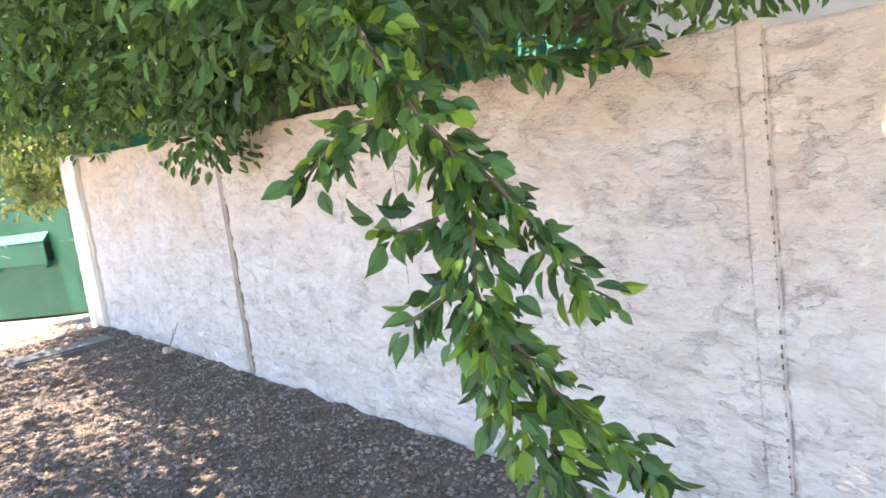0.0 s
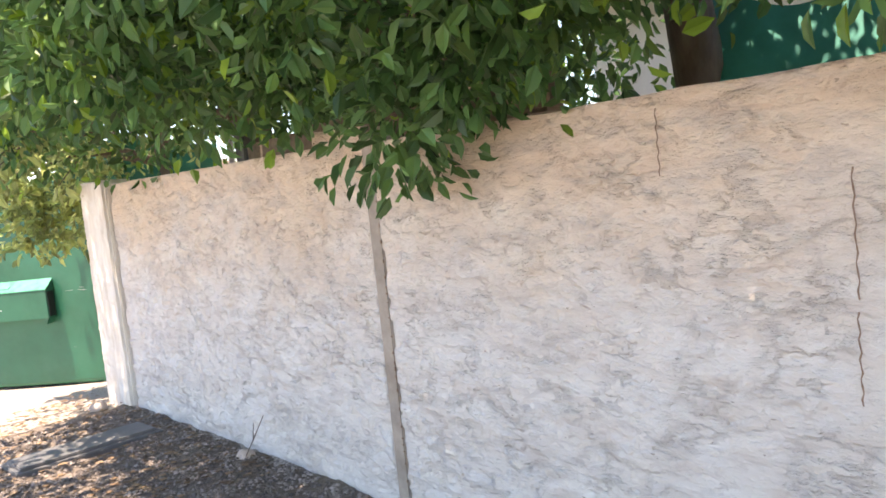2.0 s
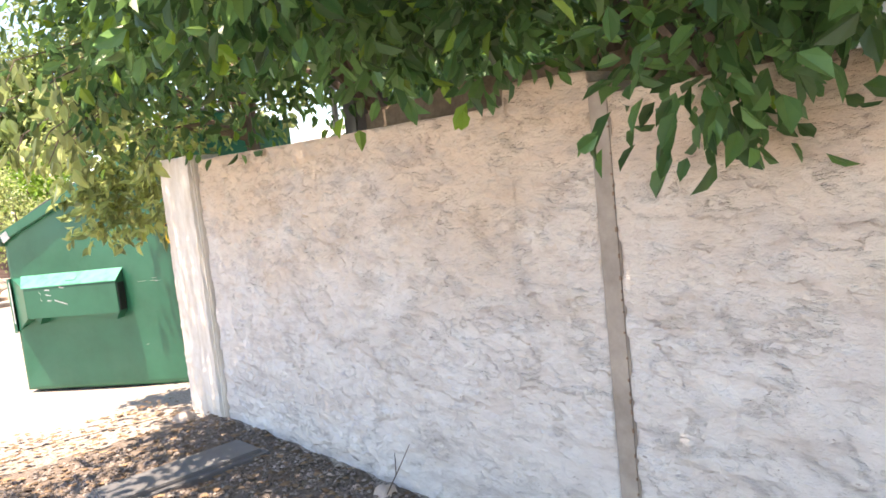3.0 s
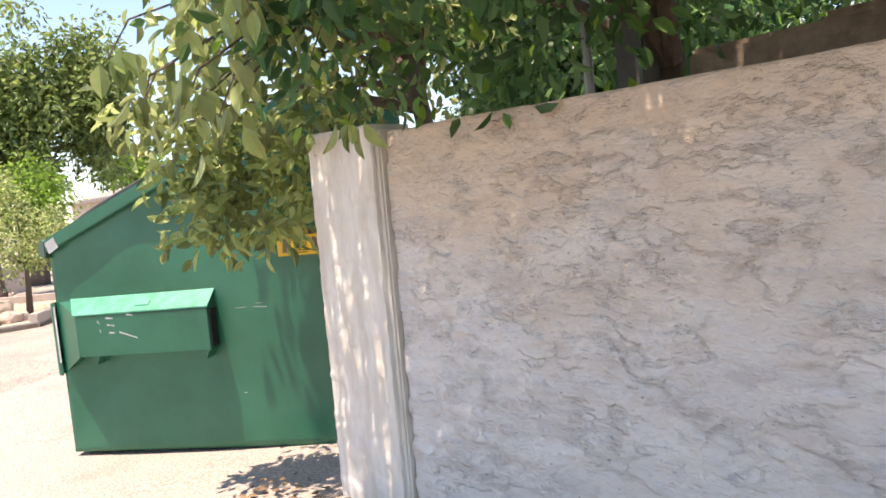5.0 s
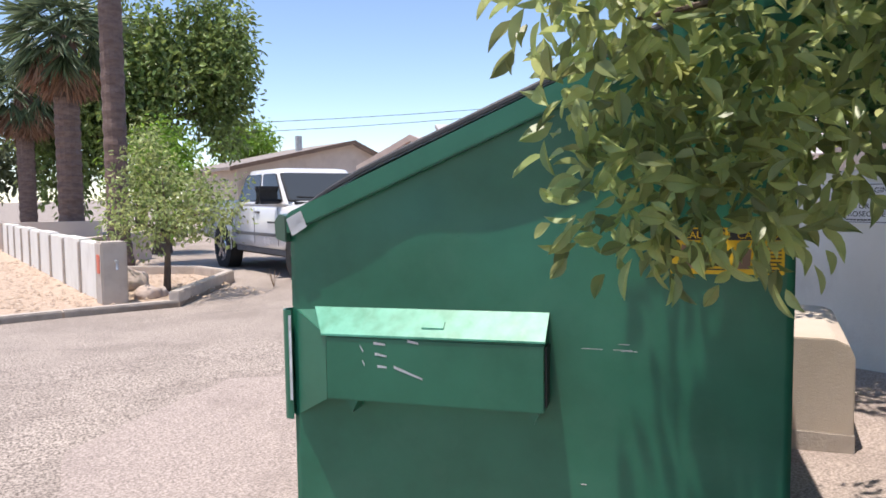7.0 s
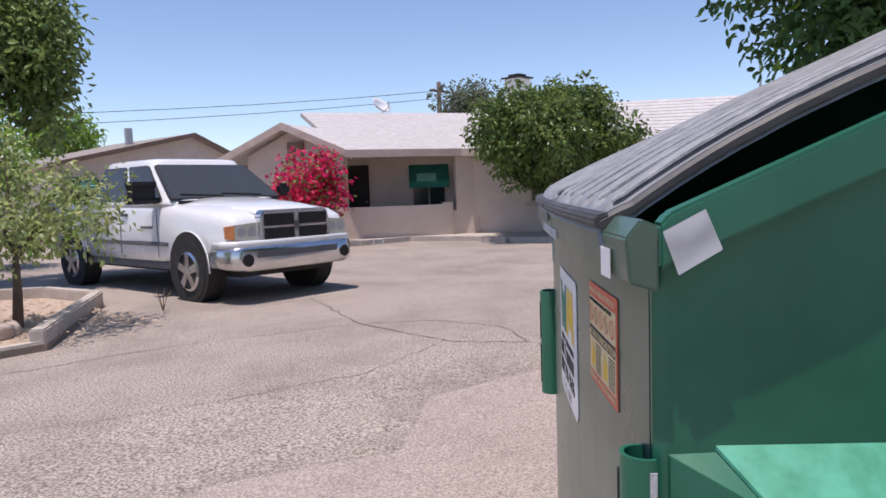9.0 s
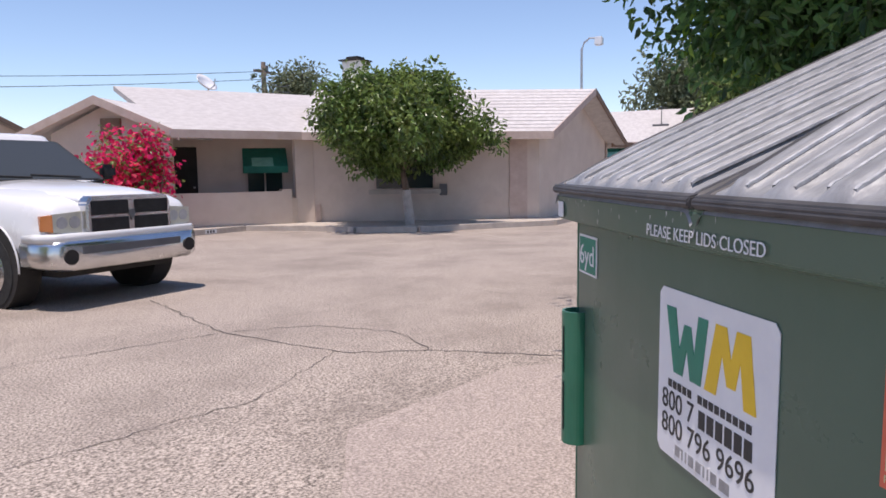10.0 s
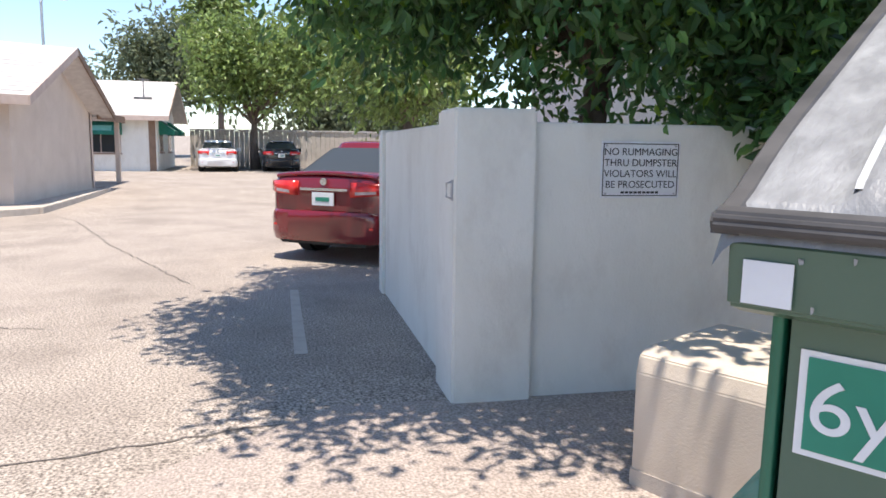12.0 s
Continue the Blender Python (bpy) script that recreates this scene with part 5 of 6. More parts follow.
part("foot", B((-0.25, -0.4, 0.0, 0.25, 0.4, 0.1)), GREYTRIM, an)
fence = thing("fence_far", "grey weathered board fence at the end of the drive", "fence", kind="structure")
for k in range(60):
    part("board", B((43.0 + 0.01 * (k % 2), 2.0 + k * 0.25, 0.0, 43.03 + 0.01 * (k % 2), 2.235 + k * 0.25, 2.28 - 0.03 * (k % 3))), CONCRETE, fence)
part("rail", B((42.95, 2.0, 2.24, 43.05, 17.0, 2.32)), ROOF, fence)

# far houses
for (x0, y0, x1, y1, ze, zr, rmat, label, wm) in ((15.0, 48.0, 25.5, 58.0, 3.3, 4.9, ROOF_B, "tan bungalow with a grey shingle roof", HOUSE), (26.0, 50.0, 32.0, 57.0, 3.2, 4.45, ROOF, "small tan house with a pale roof", HOUSE)):
    h = thing("house", label, "house", group="far houses")
    xm = (x0 + x1) / 2 + 2.0
    part("wall", B((x0, y0, -0.1, x1, y1, ze)), wm, h)
    part("gable_wall", prism([(x0, ze), (x1, ze), (xm, zr - 0.1)], y0 + 0.002, y0 + 0.2, "y"), wm, h)
    part("roof", slab([(x0 - 0.6, y0 - 0.5, ze - 0.12), (xm, y0 - 0.5, zr), (xm, y1, zr), (x0 - 0.6, y1, ze - 0.12)], 0.18), rmat, h)
    part("roof", slab([(xm + 0.004, y0 - 0.5, zr), (x1 + 0.6, y0 - 0.5, ze - 0.12), (x1 + 0.6, y1, ze - 0.12), (xm + 0.004, y1, zr)], 0.18), rmat, h)
    part("rake_board", slab([(x0 - 0.6, y0 - 0.55, ze - 0.1), (xm, y0 - 0.55, zr + 0.02), (xm, y0 - 0.5, zr + 0.02), (x0 - 0.6, y0 - 0.5, ze - 0.1)], 0.24), BROWN, h)
    part("rake_board", slab([(xm, y0 - 0.55, zr + 0.02), (x1 + 0.6, y0 - 0.55, ze - 0.1), (x1 + 0.6, y0 - 0.5, ze - 0.1), (xm, y0 - 0.5, zr + 0.02)], 0.24), BROWN, h)
    window(h, pose(x0 + 1.2, y0, 0, 0, 0, 0), 1.2, 1.0, 2.1, 0.6)
    if rmat is ROOF_B:
        part("flue", cyl((19.7, 50.0, 4.6), "z", 0.22, 1.3, 14), STEEL, h)

# neighbour behind the boundary wall
nb = thing("house", "neighbouring beige house half hidden behind the wall", "house")
part("wall", B((5.2, -4.0, 0.0, 8.5, 5.6, 2.7)), PAINTWALL, nb)
part("wall", B((9.5, 3.0, 0.0, 14.0, 8.2, 2.9)), PAINTWALL, nb)
part("roof", B((4.8, -4.4, 2.7, 8.9, 6.0, 2.86), bevel=0.02), ROOF_B, nb)
part("roof", B((9.1, 2.6, 2.9, 14.4, 8.6, 3.06), bevel=0.02), ROOF, nb)
ta = thing("shade_tarp", "teal tarpaulin tied up behind the wall", "tarpaulin", (3.2, 0, 0))
bm = bmesh.new()
g = [[bm.verts.new((0.08 * math.sin(y * 5) + 0.25 * v, y, 1.35 + 0.85 * v - 0.22 * math.sin((y - 1.2) / 3.4 * math.pi) * v + 0.05 * math.sin(y * 9))) for y in steps(2.3, 3.9, 40)] for v in steps(0, 1, 10)]
for a, b in zip(g, g[1:]):
    for i in range(40):
        bm.faces.new((a[i], a[i + 1], b[i + 1], b[i]))
part("sheet", bm, TARP, ta, smooth=True)
for y in (2.3, 3.1, 3.9):
    part("pole", tube([(0.3, y, 0), (0.3, y, 2.4)], 0.03, 8), STEEL, ta)
bmx = thing("timber_stack", "weathered brown beams resting on posts behind the wall", "timber")
part("beam", B((2.62, 4.6, 1.62, 2.78, 6.7, 1.78), bevel=0.02), WOOD, bmx)
part("beam", B((2.80, 4.2, 1.64, 2.94, 6.3, 1.84), bevel=0.02), WOOD, bmx)
for y in (4.9, 6.2):
    part("post", B((2.66, y, 0, 2.9, y + 0.14, 1.62), bevel=0.01), WOOD, bmx)
mp = thing("metal_post", "dark steel post and conduit behind the wall", "post", (2.8, 7.15, 0))
part("post", B((-0.06, -0.2, 0, 0.06, -0.06, 3.2), bevel=0.008), GREYTRIM, mp)
part("conduit", tube([(0, 0.12, 0), (0, 0.12, 3.2)], 0.022, 10), STEEL, mp)

# ---- kerbs, yard, street furniture ----
walkway = thing("kerb_house", "pale concrete kerb and raised verge before the bungalow", "kerb", kind="structure")
edge = [(11.0, 24.6), (12.7, 23.8), (14.3, 23.6), (14.84, 22.0), (14.75, 20.6), (15.3, 19.3), (16.5, 18.4), (18.2, 17.1), (22.0, 17.25), (25.9, 17.45)]
part("verge", prism(edge + [(26.2, 27), (11, 28)], -0.1, 0.09, "z"), CONCRETE, walkway)
for p, q in zip(edge, edge[1:]):
    run_wall("kerbstone", q, p, -0.1, 0.13, 0.15, CONCRETE, walkway, 0.012)
nm = part("house_number", B((-0.16, -0.012, 0.02, 0.16, 0.0, 0.11)), WHITE, walkway)
nm.matrix_basis = placed(walkway, (12.7, 23.8), (14.3, 23.6), 0.3, 0.155)
for k in range(3):
    part("figure", B((-0.11 + 0.08 * k, -0.015, 0.035, -0.065 + 0.08 * k, -0.012, 0.095)), INK, nm)

yard = thing("yard_island", "gravel yard with a concrete kerb round a small tree", "ground", kind="structure")
isl = [(-4.0, 16.6), (1.44, 17.03), (2.77, 17.06), (4.33, 19.4), (4.15, 20.6), (2.9, 21.6), (2.7, 34), (-14, 34), (-14, 16.0)]
part("yard_gravel", prism(isl, -0.1, 0.06, "z"), YARD, yard)
for p, q, h in zip(isl[:6], isl[1:6], (0.09, 0.09, 0.2, 0.2, 0.2)):
    run_wall("kerbstone", p, q, -0.1, h, 0.14, CONCRETE, yard, 0.015)
lw = thing("wall_low", "low white block wall with stepped caps along the yard", "wall", kind="structure")
y = 17.75
for k in range(9):
    L = 1.35
    part("block_panel", B((1.98, y, 0.0, 2.14, y + L - 0.1, 0.80 + 0.02 * (k % 2)), bevel=0.01), PAINTWALL, lw)
    part("block_post", B((1.95, y + L - 0.1, 0.0, 2.17, y + L, 0.78), bevel=0.01), CONCRETE, lw)
    y += L
part("end_pier", B((1.93, 17.38, 0.0, 2.24, 17.75, 0.84), bevel=0.02), CONCRETE, lw)
part("mailbox_plate", B((1.92, 17.45, 0.45, 1.93, 17.6, 0.68)), RED, lw)
part("hose_bib", tube([(2.1, 17.38, 0.6), (2.1, 17.3, 0.6), (2.1, 17.29, 0.5)], 0.02, 8), STEEL, lw)
lw2 = thing("wall_back", "low beige wall at the back of the yard", "wall", kind="structure")
run_wall("panel", (-10.0, 32.0), (4.6, 31.0), 0, 0.78, 0.15, HOUSE, lw2)
run_wall("panel", (2.3, 22.0), (4.6, 25.6), 0, 0.66, 0.15, HOUSE, lw2)


def boulder(at, s, seed, label):
    bm = bmesh.new()
    bmesh.ops.create_icosphere(bm, subdivisions=3, radius=1.0)
    for v in bm.verts:
        k = 1 + 0.28 * noise.noise(v.co * 1.3 + Vector((seed, 0, 0))) + 0.08 * noise.noise(v.co * 4)
        v.co = Vector((v.co.x * s[0] * k, v.co.y * s[1] * k, max(-0.5, v.co.z) * s[2] * k))
    ob = ob_from("boulder", bm, ROCK, True)
    ob.location = (at[0], at[1], at[2] + s[2] * 0.45)
    return tagged(ob, label, "rock", "boulders in the yard")


boulder((2.55, 18.9, 0.06), (0.30, 0.24, 0.22), 1, "large pale boulder on the gravel yard")
boulder((2.55, 17.75, 0.06), (0.17, 0.15, 0.12), 4, "small brown boulder beside the wall")
boulder((2.75, 17.9, 0.06), (0.12, 0.13, 0.09), 7, "small brown boulder beside the wall")
boulder((1.96, 5.93, -0.09), (0.055, 0.05, 0.05), 9, "grey stone at the foot of the stucco wall")
boulder((1.85, 8.1, -0.10), (0.07, 0.06, 0.05), 11, "grey stone at the foot of the pier")
slabt = thing("drain_cover", "dusty grey concrete slab lying in the gravel", "slab", (1.43, 7.06, -0.055), 3)
part("plate", B((-0.40, -0.13, -0.03, 0.42, 0.15, 0.02), bevel=0.006), GREYTRIM, slabt)
part("frame", B((-0.43, -0.17, -0.04, 0.45, 0.18, 0.0), bevel=0.005), GREYTRIM, slabt)

lamp = thing("street_lamp", "tall grey street lamp with a curved arm", "street lamp", (38.9, 22.6, height(39, 0)))
part("pole", tube([(0, 0, 0), (0, 0, 7.4), (0.05, -0.12, 7.75), (0.05, -0.4, 7.95), (0.05, -0.75, 7.95)], [0.09, 0.06, 0.05, 0.045, 0.04], 10), STEEL, lamp)
part("lamp_head", B((-0.12, -1.1, 7.55, 0.22, -0.7, 7.98), bevel=0.04), PAINT_W, lamp)
pole = thing("utility_pole", "wooden utility pole with a cross-arm", "utility pole", (38.9, 44.0, 0))
part("pole", tube([(0, 0, 0), (0, 0, 8.7)], [0.2, 0.15], 10), WOOD, pole)
part("cross_arm", B((-0.9, -0.06, 8.0, 0.9, 0.06, 8.15)), WOOD, pole)
part("insulator", cyl((0.3, 0, 8.3), "z", 0.12, 0.4, 10), GREYTRIM, pole)
for z0, end, sag in ((8.1, (-60, 75, 8.6), 3.2), (7.6, (-60, 76, 7.2), 3.0), (7.9, (21.0, 27.5, 4.4), 0.3), (7.7, (20.5, 27.0, 4.1), 0.3)):
    a, b = Vector((38.9, 44.0, z0)), Vector(end)
    pts = [a.lerp(b, f) - Vector((0, 0, sag * 4 * f * (1 - f))) for f in steps(0, 1, 24)]
    tagged(ob_from("overhead_cable", tube(pts, 0.018, 5), BLACK), "thin black overhead cable strung from the pole", "cable", "overhead cables")

# ---- plants ----
def tree(name, label, base, trunk, radius, clusters, per, sigma, size, mat, seed, limbs=7, bark=BARK, width=0.45, young=None, pale_base=0.0):
    """A tree: tapered trunk through the given points, limbs to some of its leaf clusters, and the crown."""
    t = thing(name, label, "tree", base)
    rng = np.random.default_rng(seed)
    pts = [Vector(p) for p in trunk]
    pts[0].z -= 0.15
    rad = [radius * (1 - 0.55 * i / max(1, len(pts) - 1)) for i in range(len(pts))]
    part("trunk", tube(pts, rad, 12), bark, t, smooth=True)
    if pale_base:
        part("painted_base", tube([pts[0], pts[0].lerp(pts[1], pale_base)], [radius * 1.06, radius * 1.0], 12), LIMEBARK, t, "whitewashed lower trunk")
    cl = np.asarray(clusters)
    for k in rng.choice(len(cl), min(limbs, len(cl)), replace=False):
        e = Vector(cl[k])
        s = pts[-1] if k % 2 else pts[-1].lerp(pts[-2], 0.3)
        mid = s.lerp(e, 0.5) + Vector((0, 0, 0.12 * (e - s).length))
        part("limb", tube([s, mid, e], [rad[-1] * 0.8, rad[-1] * 0.45, rad[-1] * 0.15], 7), bark, t)
    p, d = clump_points(cl, per, sigma, seed)
    crown = leaves("crown", p, d, size, mat, t, width, seed, fine=len(p) < 4500)
    crown["kind"] = "stuff"
    if young is not None:
        pick = cl[rng.choice(len(cl), max(1, len(cl) // 3), replace=False)]
        p, d = clump_points(pick, max(2, per // 5), sigma * 1.35, seed + 50)
        leaves("new_growth", p, d, size * 0.95, young, t, width, seed + 9)["kind"] = "stuff"
    return t


rng = np.random.default_rng(11)


def hedge(y0, y1, n, low, seed, x0=0.95, x1=3.4, top=3.9):
    """Cluster centres of a crown that leans over the wall; low(x, y) is its underside."""
    q = np.random.default_rng(seed)
    out = []
    while len(out) < n:
        x, y = x0 + (x1 - x0) * q.random() ** 1.3, q.uniform(y0, y1)
        lo = low(x, y)
        z = lo + (top - lo) * q.random() ** 1.5
        if noise.noise((x * 1.3, y * 1.3, z * 1.6)) > -0.28:
            out.append((x, y, z))
    return out


def under(x, y):
    z = 1.82 + 0.12 * math.sin(y * 2.3) + 0.10 * math.sin(y * 5.1 + x * 3)
    z += 0.10 * math.exp(-((y - 2.7) / 0.5) ** 2)
    if x > 2.3:
        z += 0.05 + 0.12 * math.exp(-((y - 3.0) / 0.6) ** 2)
    z += max(0, 1.35 - x) * 0.5 + (0.14 if y > 4.4 else 0)
    return z


tree("ficus_tree", "dense dark-green ficus overhanging the stucco wall", (2.9, 2.0, 0), [(0, 0, 0), (0.05, 0.1, 1.0), (-0.1, 0.0, 2.0)], 0.14,
     np.array(hedge(0.9, 3.7, 620, under, 3)) - (2.9, 2.0, 0), 26, 0.13, 0.085, LEAF, 3, 9, young=LEAF_Y)
tree("ficus_tree", "dense dark-green ficus overhanging the stucco wall", (2.9, 5.0, 0), [(0, 0, 0), (0.05, -0.1, 1.0), (-0.1, 0.1, 2.1)], 0.15,
     np.concatenate([hedge(3.5, 6.1, 640, under, 4), blob((1.8, 4.08, 1.6), (0.1, 0.13, 0.13), 10, 45, 0.1), blob((1.88, 3.82, 1.76), (0.12, 0.30, 0.1), 14, 46, 0.1)]) - (2.9, 5.0, 0), 26, 0.13, 0.085, LEAF, 4, 9, young=LEAF_Y)
tree("ficus_tree", "dense dark-green ficus overhanging the stucco wall", (3.0, 6.9, 0), [(0, 0, 0), (0.0, -0.1, 1.0), (-0.1, 0.1, 2.1)], 0.13,
     np.array(hedge(5.9, 7.75, 290, under, 5, 1.2)) - (3.0, 6.9, 0), 26, 0.13, 0.085, LEAF, 5, 9, young=LEAF_Y)

# unseen crown overhead, added to shade wall and gravel; holes let sun patches through
shade_canopy = []
q = np.random.default_rng(77)
while len(shade_canopy) < 620:
    x, y, z = q.uniform(-0.5, 2.4), q.uniform(-2.0, 8.0), q.uniform(2.75, 4.2)
    hole = min(math.hypot(x - 1.0 + 0.27 * z, y - 5.6), math.hypot(x - 0.9 + 0.27 * z, y - 7.6), math.hypot(x - 0.7 + 0.27 * z, y - 6.5))
    if hole > 0.28 and not (y > 7.3 and x > 0.9) and not (y > 4.6 and q.random() < 0.55):
        shade_canopy.append((x, y, z))
shade_canopy += [(q.uniform(0.35, 2.2), q.uniform(-2.6, 4.8), q.uniform(2.8, 3.9)) for k in range(240)]
shade_canopy += [(q.uniform(1.0, 2.0), q.uniform(4.8, 7.6), q.uniform(2.8, 3.5)) for k in range(110)]
shade_canopy += [(q.uniform(1.2, 2.0), q.uniform(7.6, 8.5), q.uniform(2.7, 3.2)) for k in range(14)]
tree("ficus_tree", "unseen tall ficus added to shade the wall and gravel strip", (3.3, 3.6, 0), [(0, 0, 0), (0.05, 0.1, 1.4), (-0.3, 0.1, 2.9)], 0.17,
     np.array(shade_canopy) - (3.3, 3.6, 0), 42, 0.23, 0.105, LEAF, 71, 12)

# the bough that hangs down before the wall
bough = thing("hanging_bough", "leafy ficus bough hanging low in front of the wall", "branch", (0, 0, 0))
stems = ([(1.5, 2.2, 2.1), (1.25, 1.75, 1.8), (1.03, 1.36, 1.55), (1.06, 1.26, 1.39), (1.1, 1.2, 1.29), (1.1, 1.15, 1.15), (1.07, 1.14, 1.0), (1.06, 1.1, 0.85), (1.07, 1.07, 0.72), (1.11, 1.0, 0.62), (1.13, 0.97, 0.55)],
         [(1.1, 1.2, 1.3), (1.16, 1.13, 1.2), (1.2, 1.06, 1.09), (1.23, 1.01, 0.98), (1.28, 0.95, 0.93)],
         [(1.07, 1.12, 0.92), (1.12, 1.06, 0.83), (1.15, 1.02, 0.75), (1.2, 0.96, 0.67), (1.25, 0.9, 0.6), (1.29, 0.85, 0.53)],
         [(1.04, 1.3, 1.37), (0.95, 1.36, 1.37), (0.9, 1.4, 1.31), (0.85, 1.43, 1.25)],
         [(1.06, 1.22, 1.14), (0.98, 1.27, 1.12), (0.95, 1.31, 1.14)],
         [(1.04, 1.18, 0.98), (0.98, 1.23, 0.94), (0.95, 1.25, 0.92)],
         [(1.25, 1.75, 1.8), (1.45, 1.6, 1.62), (1.61, 1.49, 1.52), (1.73, 1.35, 1.5), (1.87, 1.17, 1.5)])
P, D = [], []
for s in stems:
    pts = [Vector(p) for p in s]
    part("twig", tube(pts, [0.007 - 0.0045 * i / (len(pts) - 1) for i in range(len(pts))], 7), BARK, bough)
    for a, b in zip(pts, pts[1:]):
        m = max(4, int((b - a).length / (0.0024 if len(s) > 6 else 0.0042)))
        for k in range(m):
            c = a.lerp(b, k / m)
            o = Vector(rng.normal(size=3))
            o.normalize()
            P.append(c + o * rng.uniform(0.0, 0.085 if len(s) > 6 else 0.05))
            D.append(o * 0.9 + (b - a).normalized() * 0.6 + Vector((0, 0, -0.45)))
P, D = np.array([tuple(p) for p in P]), np.array([tuple(p) for p in D])
bough_leaves = rng.random(len(P)) < 0.72
leaves("foliage", P[bough_leaves], D[bough_leaves], 0.068, LEAF, bough, 0.5, 21, fine=True)["kind"] = "stuff"
leaves("new_growth", P[~bough_leaves], D[~bough_leaves], 0.062, LEAF_Y, bough, 0.5, 22, fine=True)["kind"] = "stuff"

# citrus that droops over the pier
cit = [(1.49, 9.0, 1.95), (1.6, 9.0, 1.62), (1.66, 8.95, 1.42), (1.83, 8.86, 1.34), (1.86, 8.88, 1.24), (1.98, 8.73, 1.3), (2.1, 8.6, 1.45), (2.15, 8.5, 1.66), (1.91, 8.8, 1.8), (1.75, 8.9, 1.65), (2.05, 8.7, 1.62), (1.9, 8.75, 1.5), (1.62, 8.95, 1.8), (2.2, 8.35, 1.85), (2.0, 8.2, 1.98), (1.7, 8.6, 2.05)]
# the last blob is added to cast shade on the container's rear side
cl = np.concatenate([np.repeat(np.array(cit), 5, 0) + rng.normal(size=(len(cit) * 5, 3)) * 0.06, blob((2.6, 8.45, 2.5), (0.95, 0.8, 0.6), 100, 6, 0.2), blob((2.05, 9.2, 2.6), (0.3, 0.28, 0.25), 14, 61, 0.1)])
citrus = tree("citrus_tree", "drooping dusty-leaved citrus tree beside the pier", (2.75, 8.2, 0), [(0, 0, 0), (0.05, 0.05, 1.1), (-0.1, 0.1, 2.1)], 0.09, cl - (2.71, 8.2, 0), 18, 0.09, 0.097, LEAF_C, 6, 10, width=0.42)

# its long outer twigs, hung with large leaves
tq = np.random.default_rng(63)
P, D = [], []
for k in range(18):
    e = Vector((tq.uniform(1.05, 1.7), tq.uniform(7.35, 8.15), tq.uniform(1.74, 2.2))) - Vector((2.75, 8.2, 0))
    root = Vector((-0.1, 0.1, 2.1)).lerp(e, 0.25)
    pts = [root, root.lerp(e, 0.5) + Vector((0, 0, 0.25)), e, e + Vector((tq.uniform(-0.08, 0.08), tq.uniform(-0.08, 0.08), -0.14))]
    part("twig", tube(pts, [0.009, 0.007, 0.004, 0.002], 6), BARK, citrus)
    for j in range(15):
        f = tq.uniform(0.0, 1.0)
        c = pts[1].lerp(pts[2], min(1.0, f * 1.6)) if f < 0.62 else pts[2].lerp(pts[3], (f - 0.62) / 0.38)
        P.append(tuple(c + Vector(tq.normal(size=3)) * 0.03))
        D.append((tq.normal() * 0.4, tq.normal() * 0.4, -1.0))
for k in range(9):
    P.append((1.6 - 2.75 + tq.normal() * 0.03, 7.44 - 8.2 + tq.normal() * 0.05, 1.6 + tq.normal() * 0.02))
    D.append((tq.normal() * 0.5, tq.normal() * 0.5, -0.8))
leaves("hanging_leaves", np.array(P), np.array(D), 0.112, LEAF_C, citrus, 0.5, 63, fine=True)["kind"] = "stuff"
part("twig", tube([(-0.1, 0.1, 2.1), (-0.8, -0.5, 1.95), (-1.14, -0.75, 1.62)], [0.01, 0.006, 0.003], 6), BARK, citrus)

# behind the enclosure
# the blobs centred near z 4 are out of view, added to shade wall and asphalt
cl = np.concatenate([blob((7.4, 9.4, 3.2), (1.7, 2.2, 1.75), 560, 7, 0.25), blob((7.2, 11.65, 4.1), (2.9, 1.5, 1.1), 1900, 8, 0.05), blob((5.25, 10.2, 3.7), (1.15, 1.9, 0.6), 520, 12, 0.05), blob((7.6, 11.2, 2.7), (1.6, 1.2, 0.75), 240, 8, 0.2), blob((6.1, 9.3, 2.5), (0.85, 1.7, 0.8), 250, 9, 0.2), blob((6.6, 8.8, 1.9), (0.5, 1.2, 0.5), 120, 10, 0.2), blob((5.75, 9.35, 1.6), (0.2, 0.25, 0.3), 26, 11, 0.1)])
tree("ficus_tree", "broad dark ficus spreading over the enclosure wall", (7.4, 9.9, 0), [(0, 0, 0), (0.05, 0.1, 1.2), (-0.1, 0.0, 2.3)], 0.17, cl - (7.4, 9.9, 0), 30, 0.17, 0.105, LEAF, 7, 14, young=LEAF_Y)

# by the bungalow
tree("orange_tree", "round clipped orange tree with a whitewashed trunk", (16.2, 20.0, 0.09), [(0, 0, 0), (-0.05, 0.1, 0.9), (-0.15, 0.15, 1.5)], 0.11,
     np.concatenate([blob((-0.3, 0.3, 2.5), (1.85, 1.85, 1.2), 640, 12, 0.6), blob((0.15, -0.15, 3.15), (1.0, 1.0, 0.55), 90, 14, 0.5), blob((0.5, -0.6, 2.1), (1.3, 1.3, 0.55), 130, 13, 0.4)]), 34, 0.13, 0.13, LEAF_O, 12, 8, pale_base=0.95)
bg = thing("bougainvillea", "bougainvillea covered in magenta bracts beside the porch", "shrub", (11.95, 24.75, 0.09))
cl = np.concatenate([blob((0, 0, 1.25), (0.9, 1.2, 0.85), 150, 14, 0.3), blob((0.2, -0.5, 1.9), (0.25, 0.25, 0.6), 9, 15)])
p, d = clump_points(cl, 16, 0.15, 14)
leaves("blossom", p, d, 0.115, PETAL, bg, 0.8, 14)["kind"] = "stuff"
p, d = clump_points(cl, 10, 0.15, 15)
